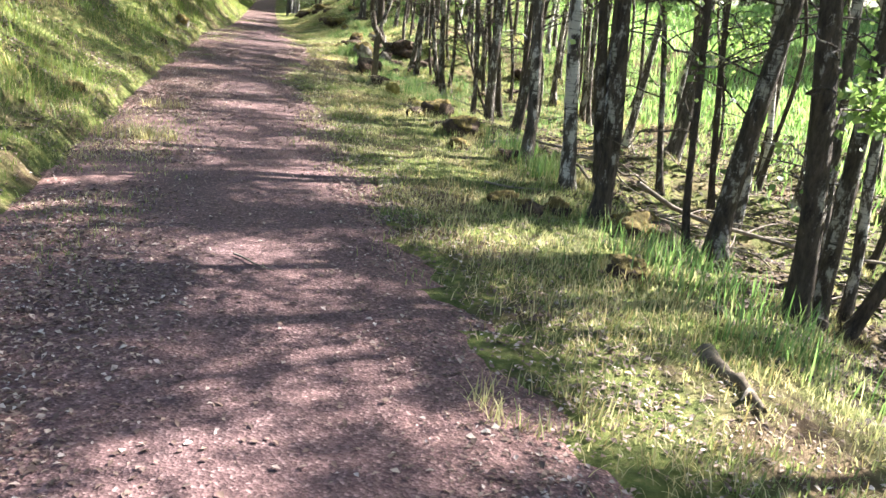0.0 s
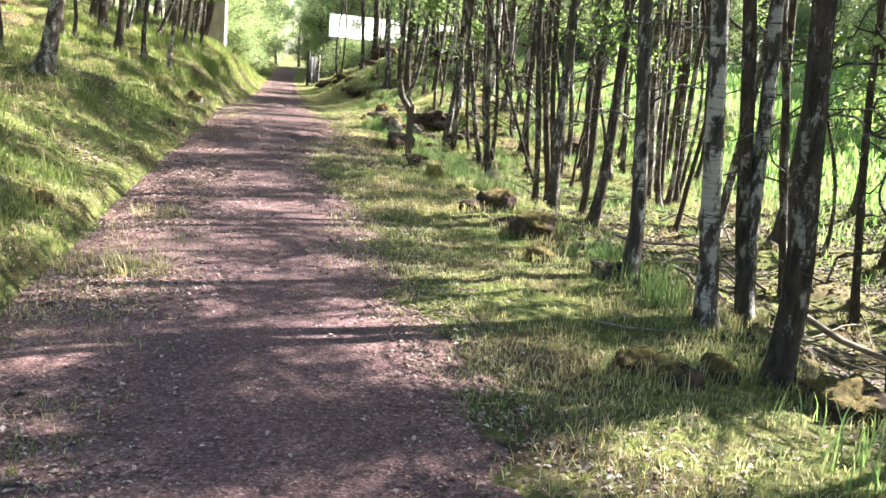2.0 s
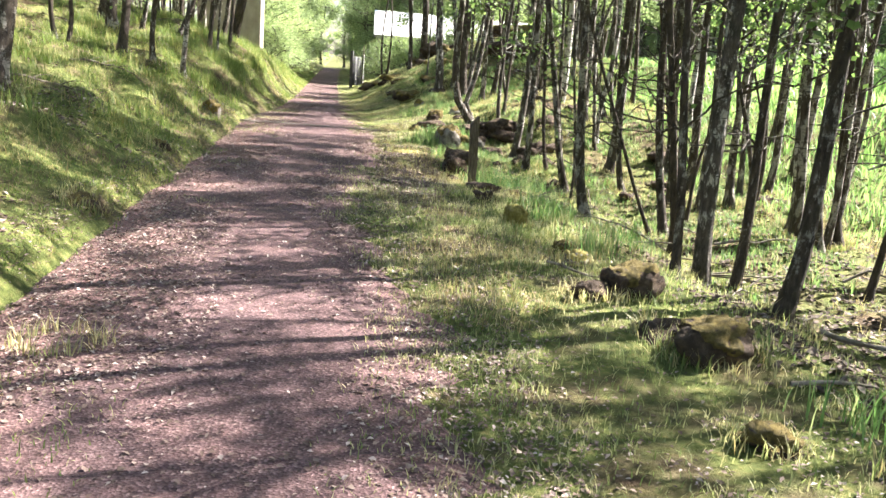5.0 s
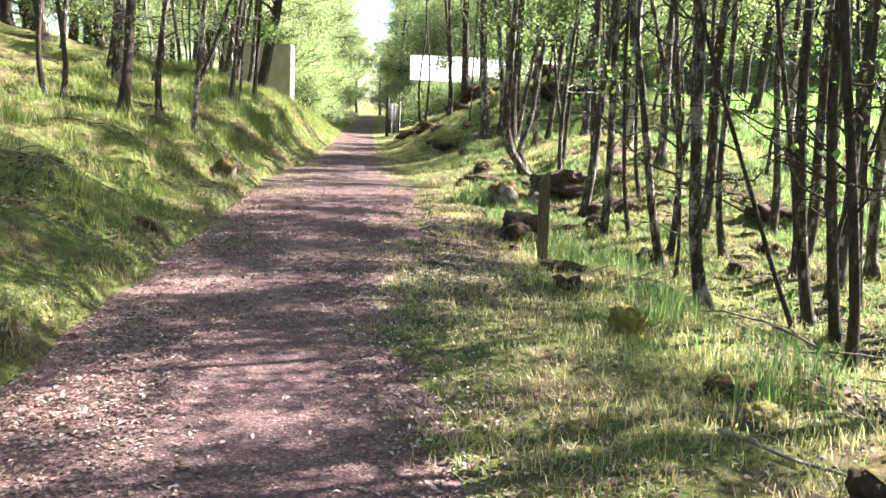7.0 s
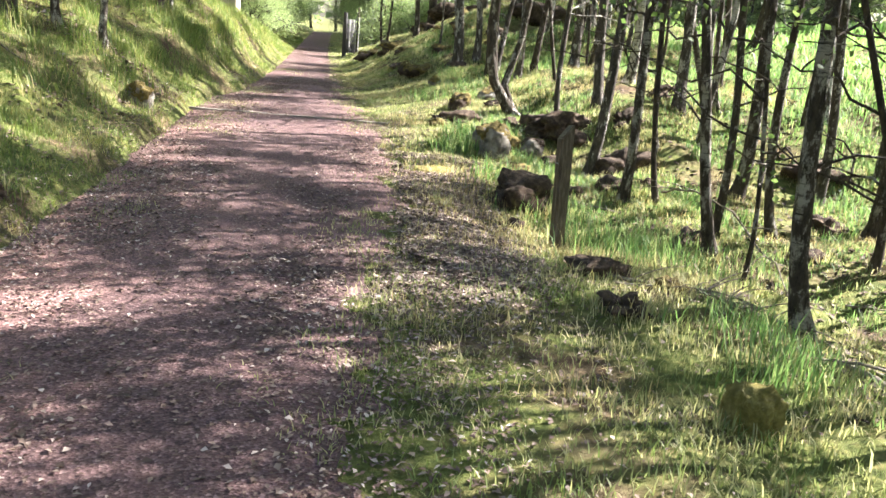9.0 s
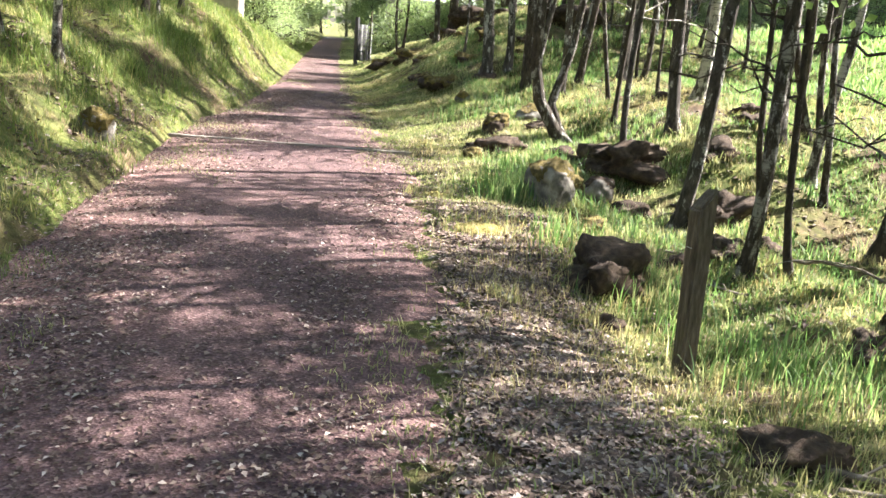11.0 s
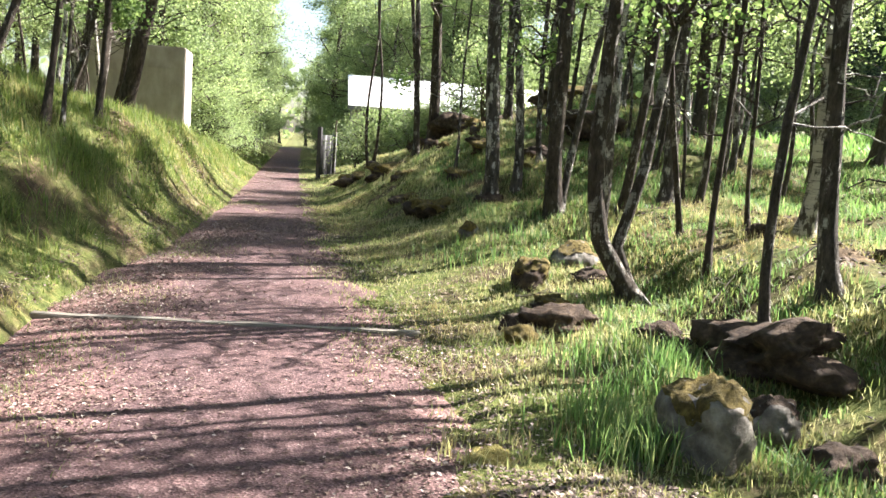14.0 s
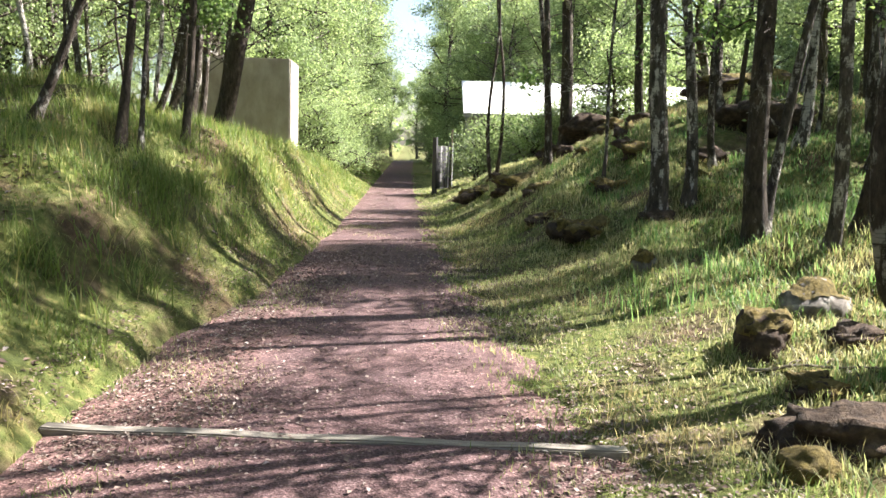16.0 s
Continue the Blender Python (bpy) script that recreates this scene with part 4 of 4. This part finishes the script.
fallen(GREYB, ((3.50, 9.60), (4.90, 8.20)), 0.016, 9, 6, 0.05)
fallen(GREYB, ((3.60, 11.20), (4.90, 10.30)), 0.018, 10, 7, 0.05, 0.15)
fallen(GREYB, ((3.70, 6.30), (5.60, 6.90)), 0.02, 11, 6, 0.05)
fallen(GREYB, ((2.71, 23.46), (3.49, 22.67)), 0.01, 12, 5)
fallen(GREYB, ((2.85, 19.47), (3.58, 19.20)), 0.01, 13, 3)
fallen(GREYB, ((-3.77, 19.74), (-2.61, 20.10)), 0.016, 14, 4)
fallen(GREYB, ((-3.54, 16.15), (-2.53, 16.90)), 0.014, 15, 4)
fallen(GREYB, ((2.00, 7.60), (2.50, 7.40)), 0.008, 16, 2)
fallen(GREYB, ((1.90, 12.10), (2.40, 11.30)), 0.01, 17, 3)
fallen("broken dead log with flaking bark on the verge", ((2.20, 4.02), (2.13, 3.40)), 0.045, 18, 1, 0.02, 0.0, WOOD_OLD)
fallen("thin twig lying on the gravel path", ((-0.36, 8.05), (-0.22, 7.95)), 0.006, 19, 1, 0.01)
fallen("thin twig lying on the gravel path", ((-0.05, 5.10), (0.16, 4.85)), 0.005, 20, 1, 0.01)
fallen("thin twig lying on the gravel path", ((0.98, 16.23), (1.27, 16.57)), 0.006, 21, 2, 0.01)


rb = np.random.default_rng(77)
for k in range(26):
    x, y, a_ = float(rb.uniform(3.5, 6.2)), float(rb.uniform(5.5, 15.5)), float(rb.uniform(0, 6.28))
    ln = float(rb.uniform(0.5, 1.5))
    fallen(GREYB, ((x, y), (x + ln * math.cos(a_), y + ln * math.sin(a_))), float(rb.uniform(0.006, 0.016)), 100 + k, 4, 0.03, float(rb.uniform(0, 0.15)))
for k in range(10):
    x, y, a_ = float(rb.uniform(2.2, 4.8)), float(rb.uniform(15.5, 26)), float(rb.uniform(0, 6.28))
    ln = float(rb.uniform(0.3, 0.9))
    fallen(GREYB, ((x, y), (x + ln * math.cos(a_), y + ln * math.sin(a_))), float(rb.uniform(0.005, 0.01)), 140 + k, 3, 0.03)


# ---- concrete abutment ----
def abutment():
    root = new("concrete_abutment")
    root.matrix_world = pose(-2.7, 40.0, 0.2, 0, 0, 0)
    tagged(root, "tall plain concrete abutment with one sunlit end", "abutment")
    bm = box(2.4, 1.5, 3.7, (-1.2, 0.75, 1.35), 0.03)
    part("wall", bm, CONCRETE, root)
    for i in range(4):
        part("form_board_joint", box(2.404, 0.012, 0.02, (-1.2, -0.004, 0.4 + i * 0.75), 0.003), CONCRETE, root)


abutment()


# ---- shed with a white roof ----
def shed():
    root = new("shed")
    root.matrix_world = pose(2.0, 47.1, 0.95, 0, 0, -2)
    tagged(root, "low grey shed with a bright white sheet roof", "shed")
    part("front_wall", box(7.8, 0.12, 1.7, (4.1, 0.36, 0.7)), GREY_BOARD, root)
    part("back_wall", box(7.8, 0.12, 2.6, (4.1, 3.1, 1.1)), GREY_BOARD, root)
    for x in (0.22, 7.98):
        bm = box(0.1, 2.62, 1.66, (x, 1.73, 0.7))
        for v in bm.verts:
            if v.co.z > 1 and v.co.y > 2:
                v.co.z += 0.95
        part("end_wall", bm, GREY_BOARD, root)
    slope = math.atan2(1.27, 3.0)
    ridge = np.arange(0, 8.21, 0.05)
    prof = 0.012 * np.abs(np.sin(ridge * np.pi / 0.4)) ** 6
    s_ = np.array([0.0, 1.63, 3.26])
    gx, gs = np.meshgrid(ridge, s_)
    top = np.stack([gx, gs * math.cos(slope), 1.58 + gs * math.sin(slope) + prof[None]], -1).reshape(-1, 3)
    low = top - (0, 0, 0.06)
    n = len(ridge)
    quads = []
    for off_ in (0, 3 * n):
        for r_ in range(2):
            for c_ in range(n - 1):
                q = off_ + r_ * n + c_
                quads.append((q, q + 1, q + n + 1, q + n))
    for c_ in range(n - 1):
        quads.append((c_, c_ + 1, 3 * n + c_ + 1, 3 * n + c_))
    for c_ in (0, n - 1):
        for r_ in range(2):
            quads.append((r_ * n + c_, (r_ + 1) * n + c_, 3 * n + (r_ + 1) * n + c_, 3 * n + r_ * n + c_))
    part("roof", soup("roof", np.concatenate([top, low]), quads, WHITE_SHEET), WHITE_SHEET, root, "white painted ribbed sheet roof")
    part("eaves_board", box(8.2, 0.03, 0.12, (4.1, -0.02, 1.5)), GREY_BOARD, root)


shed()


# ---- gate and netting ----
def gate():
    root = new("gate")
    root.matrix_world = pose(0.95, 42.7, on_ground(0.95, 42.7), 0, 0, 63) @ Matrix.Diagonal((0.72, 0.72, 0.72, 1))
    tagged(root, "tall dark boarded gate standing open beside the path", "gate")
    part("gate_post", box(0.16, 0.16, 2.25, (0, 0, 1.1), 0.01), DARK_BOARD, root)
    part("gate_post", box(0.16, 0.16, 2.1, (1.6, 0.05, 1.0), 0.01), GREY_BOARD, root)
    for i in range(8):
        part("board", box(0.155, 0.025, 1.7, (0.2 + i * 0.175, 0.07, 1.05)), DARK_BOARD if i % 3 else GREY_BOARD, root)
    for z in (0.45, 1.6):
        part("rail", box(1.5, 0.05, 0.1, (0.8, 0.11, z)), DARK_BOARD, root)


gate()


def netting():
    root = new("wire_fence")
    root.matrix_world = pose(1.45, 43.6, on_ground(1.45, 43.6), 0, 0, 8) @ Matrix.Diagonal((0.8, 0.8, 0.8, 1))
    tagged(root, "sagging wire netting fence between grey posts", "fence")
    for i in range(4):
        part("fence_post", soup("fence_post", *tube([(i * 1.6, 0, -0.2), (i * 1.6, 0, 1.0), (i * 1.6 + 0.02, 0, 2.1)], [0.04, 0.04, 0.035], 8), WOOD_OLD, True), WOOD_OLD, root)
    strands = []
    for c in np.arange(-2.0, 4.8, 0.13):
        for d in (1, -1):
            k = np.linspace(0, 1, 6)
            xs = c + (k if d > 0 else 1 - k) * 2.0
            keep = (xs >= 0) & (xs <= 4.8)
            if keep.sum() > 2:
                strands.append(tube(np.stack([xs, 0.05 * np.sin(xs * 2), 0.05 + 1.9 * k], -1)[keep], np.full(keep.sum(), 0.006), 4))
    part("wire_netting", soup("wire_netting", *join(strands), WIRE), WIRE, root, "diagonal galvanised wire mesh")


netting()


# ---- grass and litter ----
def field_of(seed):
    return lambda x, y: 0.6 * vnoise(1.1 * x, 1.1 * y, seed + 10) + 0.4 * vnoise(2.9 * x, 2.9 * y, seed + 20)


def scatter(n, x0, x1, y0, y1, keep, rng_):
    x, y = rng_.uniform(x0, x1, n), rng_.uniform(y0, y1, n)
    ok = rng_.uniform(size=n) < keep(x, y)
    return x[ok], y[ok]


def grass(name, label, material, x, y, length, width, seed, flop=0.6, downhill=0.0):
    r = np.random.default_rng(seed)
    n = len(x)
    length = length * r.uniform(0.55, 1.3, n)
    width = width * r.uniform(0.7, 1.3, n)
    az_ = r.uniform(0, 2 * np.pi, n)
    d = np.stack([np.cos(az_) + downhill, np.sin(az_)], -1)
    d /= np.linalg.norm(d, axis=1)[:, None] + 1e-6
    side = np.stack([-d[:, 1], d[:, 0]], -1)
    fl = flop * r.uniform(0.2, 1.2, n)
    base = np.stack([x, y, surface_z(x, y) - 0.006], -1)
    v = np.zeros((n, 5, 3))
    rise = np.sqrt(np.maximum(0.08, 1 - (fl * 0.85) ** 2))
    for i, (k, out, w) in enumerate(((0.0, 0.0, 1.0), (0.0, 0.0, -1.0), (0.55, 0.32, 0.75), (0.55, 0.32, -0.75), (1.0, 1.0, 0.0))):
        v[:, i, :2] = base[:, :2] + d * (out * fl * length)[:, None] + side * (w * width / 2)[:, None]
        v[:, i, 2] = base[:, 2] + k * length * rise * (1 if k < 1 else 0.95)
    q = (np.arange(n) * 5)[:, None]
    f = np.concatenate([np.concatenate([q + a_, q + b_, q + c_], 1) for a_, b_, c_ in ((0, 1, 2), (1, 3, 2), (2, 3, 4))])
    ob = new(name, soup(name, v.reshape(-1, 3), f, material))
    return tagged(ob, label, "grass", kind="stuff")


rg = np.random.default_rng(21)
patch_a, patch_b, patch_c = field_of(1), field_of(2), field_of(3)


def near(y):
    return np.interp(y, (1, 28, 34, 48, 62), (1.0, 1.0, 0.6, 0.35, 0.12))


def verge_keep(x, y):
    dr = x - right_edge(y)
    return near(y) * np.clip(sstep(-0.3, 0.45, dr + 0.5 * patch_a(x * 1.5, y * 1.5)), 0, 1) * (0.3 + 0.7 * (patch_b(x, y) > 0.0)) * (1 - 0.75 * sstep(1.7, 2.6, dr) * (y < 13)) * (1 - 0.8 * sstep(1.0, 0.6, dr) * sstep(15.2, 16.2, y) * sstep(20.2, 19.0, y))


x, y = scatter(330000, 0.4, 4.2, 1.6, 60, verge_keep, rg)
size = 0.05 + 0.03 * np.clip(patch_c(x, y) + 0.2, 0, 1) + 0.03 * sstep(0.6, 2.0, x - right_edge(y)) + np.interp(y, (28, 60), (0, 0.06))
grass("verge_grass", "short mossy turf and dry grass on the verge", TURF, x, y, size, 0.006 + np.interp(y, (15, 60), (0, 0.012)), 31, 0.8)


def bank_keep(x, y):
    dl = left_edge(y) - x
    return near(y) * sstep(-0.12, 0.12, dl + 0.12 * patch_a(x * 2, y * 2)) * (0.2 + 0.8 * sstep(-0.2, 0.15, patch_b(x * 1.3, y * 1.3))) * (0.15 + 0.85 * sstep(-0.25, 0.05, patch_a(x * 0.9, y * 0.9)))


x, y = scatter(480000, -6.5, -1.0, 3.5, 62, bank_keep, rg)
size = 0.035 + 0.085 * np.clip(patch_c(x * 0.8, y * 0.8) + 0.25, 0, 1) + np.interp(y, (28, 60), (0, 0.06))
grass("bank_grass", "lush uncut grass on the bank", BANK, x, y, size, 0.007 + np.interp(y, (15, 60), (0, 0.014)), 32, 0.85, 0.12)


def wood_keep(x, y):
    return near(y) * (patch_a(x * 0.9, y * 0.9) + 0.5 * patch_b(x, y) > np.interp(y, (6, 13, 17, 60), (0.55, 0.35, -0.15, -0.3))) * (0.4 + 0.6 * sstep(12, 20, y)) * (1 - 0.8 * sstep(5.6, 4.6, x) * sstep(12.5, 10.5, y))


x, y = scatter(260000, 2.6, 11, 2, 58, wood_keep, rg)
size = 0.08 + 0.12 * np.clip(patch_c(x, y) + 0.2, 0, 1)
grass("woodland_grass", "bright tufts of grass on the wood floor", LUSH, x, y, size, 0.009 + np.interp(y, (15, 60), (0, 0.012)), 33, 0.8)

x, y = scatter(170000, 6.2, 40, 0, 70, lambda x, y: np.interp(x, (6.2, 8, 12, 40), (0.15, 0.6, 1.0, 0.5)) * np.where((y > 27) & (y < 42) & (x < 11), 0.2, 1.0), rg)
grass("field_grass", "tall bright green grass of the open field", FIELD, x, y, np.interp(x, (6.2, 11), (0.16, 0.32)), np.interp(x, (6.2, 12), (0.018, 0.05)), 34, 0.6)

# turf creeping over the path's edges
x, y = scatter(80000, -1.6, 1.3, 3, 34, lambda x, y: sstep(0.05, 0.4, patch_b(x * 1.1, y * 0.7)) * sstep(1.05, 0.5, np.minimum(x - left_edge(y), right_edge(y) - x + 0.3)), rg)
grass("creeping_turf", "thin turf creeping in over the gravel", TURF, x, y, 0.045, 0.006, 36, 0.9)

# dead straw lying through the turf
x, y = scatter(185000, 0.6, 8.0, 1.6, 34, lambda x, y: sstep(-0.2, 0.4, x - right_edge(y)) * sstep(0.0, 0.35, patch_c(x * 0.8, y * 0.8) + 0.1) * np.where(y > 15, 1.0, np.interp(x, (2.4, 3.0, 6.5), (1, 0.3, 0.2))), rg)
grass("verge_straw", "pale dead grass lying through the verge's turf", STRAW, x, y, 0.1, 0.005, 37, 1.05)
x, y = scatter(30000, -5.0, -1.2, 4, 36, lambda x, y: sstep(-0.1, 0.3, left_edge(y) - x) * sstep(0.05, 0.4, patch_c(x * 0.9, y * 0.9)), rg)
grass("bank_straw", "pale dead grass lying over the bank", STRAW, x, y, 0.12, 0.006, 38, 1.05)

# long tufts on the bank
cx_, cy_ = scatter(1500, -5.5, -1.6, 6, 46, lambda x, y: sstep(0.2, 0.6, left_edge(y) - x) * np.interp(y, (6, 20, 27, 46), (0.25, 0.35, 1, 1)), rg)
x = np.repeat(cx_, 36) + rg.normal(0, 0.1, 36 * len(cx_))
y = np.repeat(cy_, 36) + rg.normal(0, 0.1, 36 * len(cy_))
grass("bank_tufts", "long shaggy tufts of grass on the bank", BANK, x, y, 0.25, 0.01, 53, 0.8, 0.1)

# thick upright tufts
tx_, ty_ = [], []
for cx_, cy_, n_, s_ in ((1.93, 20.84, 260, 0.12), (2.08, 21.09, 220, 0.12), (1.89, 21.24, 160, 0.14), (2.37, 21.68, 260, 0.2), (2.66, 21.98, 120, 0.12), (2.59, 15.07, 120, 0.16), (2.75, 8.15, 160, 0.15), (2.85, 8.60, 130, 0.15), (2.70, 5.60, 200, 0.25), (2.90, 5.00, 200, 0.25), (2.50, 14.51, 130, 0.14), (2.75, 13.16, 160, 0.2), (2.46, 18.57, 160, 0.2), (2.22, 19.38, 200, 0.25), (2.76, 17.07, 200, 0.25), (2.56, 17.85, 160, 0.2), (2.99, 17.49, 160, 0.2), (2.40, 12.58, 100, 0.12), (2.75, 9.30, 130, 0.15), (2.15, 26.09, 160, 0.25), (2.94, 26.41, 120, 0.2), (2.23, 22.27, 160, 0.18), (2.80, 4.20, 160, 0.2)):
    tx_.append(rg.normal(cx_, s_, n_))
    ty_.append(rg.normal(cy_, s_, n_))
x, y = np.concatenate(tx_), np.concatenate(ty_)
grass("grass_tufts", "upright tufts of fresh green grass", LUSH, x, y, 0.24, 0.009, 35, 0.55)


# turf and straw gathered round the feet of trees and stones
feet = [f for f in FEET if -6 < f[0] < 8 and 2 < f[1] < 40]
fx_, fy_ = [], []
for x, y, a_, b_ in feet:
    n_ = int(60 + 420 * min(0.6, a_ + b_))
    th, k_ = rg.uniform(0, 6.28, n_), rg.uniform(0.85, 1.15, n_) + np.abs(rg.normal(0, 0.25, n_))
    fx_.append(x + np.cos(th) * k_ * (a_ + 0.02))
    fy_.append(y + np.sin(th) * k_ * (b_ + 0.02))
x, y = np.concatenate(fx_), np.concatenate(fy_)
half = rg.uniform(size=len(x)) < 0.55
grass("foot_turf", "green turf gathered round stones and tree feet", TURF, x[half], y[half], 0.11, 0.007, 51, 0.7)
grass("foot_straw", "dead straw gathered round stones and tree feet", STRAW, x[~half], y[~half], 0.12, 0.006, 52, 0.9)


def litter(name, label, x, y, size, seed, material=LITTER):
    r = np.random.default_rng(seed)
    n = len(x)
    a_ = r.uniform(0, 6.28, n)
    ln = size * r.uniform(0.5, 1.4, n)
    wd = ln * r.uniform(0.35, 0.75, n)
    u = np.stack([np.cos(a_), np.sin(a_), r.normal(0, 0.22, n)], -1)
    w = np.stack([-np.sin(a_), np.cos(a_), r.normal(0, 0.22, n)], -1)
    zc = surface_z(x, y) + 0.007
    c = np.stack([x, y, zc], -1)
    lift = np.array([0, 0, 1.0]) * (ln * 0.16)[:, None]
    v = np.stack([c - u * (ln / 2)[:, None], c - w * (wd / 2)[:, None] + lift, c + u * (ln / 2)[:, None], c + w * (wd / 2)[:, None] + lift], 1)
    q = (np.arange(n) * 4)[:, None]
    f = np.concatenate([np.concatenate([q, q + 1, q + 2], 1), np.concatenate([q, q + 2, q + 3], 1)])
    ob = new(name, soup(name, v.reshape(-1, 3), f, material))
    return tagged(ob, label, "leaf litter", kind="stuff")


def edge_keep(x, y):
    wide = np.interp(y, (1, 6, 14, 16, 20, 22), (0.7, 1.0, 1.0, 0.5, 0.5, 1.0))
    d = np.minimum(0.7 * np.abs(x - left_edge(y) - 0.4), wide * np.abs(x - right_edge(y) - 0.02))
    return near(y) * np.clip(0.04 + 1.2 * np.exp(-(d / 0.42) ** 2) * (patch_a(x, y * 0.8) + 0.5), 0, 1)


x, y = scatter(420000, -1.9, 2.3, 1.6, 50, edge_keep, rg)
litter("path_litter", "dry brown and pale leaf scraps along the path's edges", x, y, 0.027, 41)
x, y = scatter(120000, 2.5, 9.5, 2, 30, lambda x, y: sstep(2.5, 3.1, x) * np.interp(y, (2, 12, 16, 30), (1, 0.85, 0.3, 0.12)) * (0.3 + 0.7 * (patch_b(x, y) > -0.3)), rg)
litter("wood_litter", "brown dead leaves on the wood floor", x, y, 0.06, 42, LEAF_MOULD)
x, y = scatter(40000, 1.0, 3.2, 1.6, 32, lambda x, y: 0.8 * (patch_a(x * 1.2, y * 1.2) < 0.1), rg)
litter("verge_litter", "dry leaf scraps among the verge's turf", x, y, 0.024, 43)
x, y = scatter(90000, -6.0, -1.5, 4, 40, lambda x, y: sstep(0.1, 0.5, left_edge(y) - x) * sstep(0.1, -0.25, patch_b(x * 1.3, y * 1.3)) * sstep(0.3, 0.0, patch_a(x * 0.9, y * 0.9)), rg)
litter("bank_litter", "brown dead leaves and moss in hollows of the bank", x, y, 0.05, 44)
x, y = scatter(60000, 0.6, 2.2, 14.8, 21.0, lambda x, y: sstep(-0.1, 0.15, x - right_edge(y)) * sstep(1.15, 0.55, x - right_edge(y) + 0.3 * patch_a(x * 1.4, y * 1.4)) * sstep(14.8, 16.0, y) * sstep(21.0, 19.5, y), rg)
litter("leaf_carpet", "carpet of brown dead leaves on the bare verge", x, y, 0.036, 45)
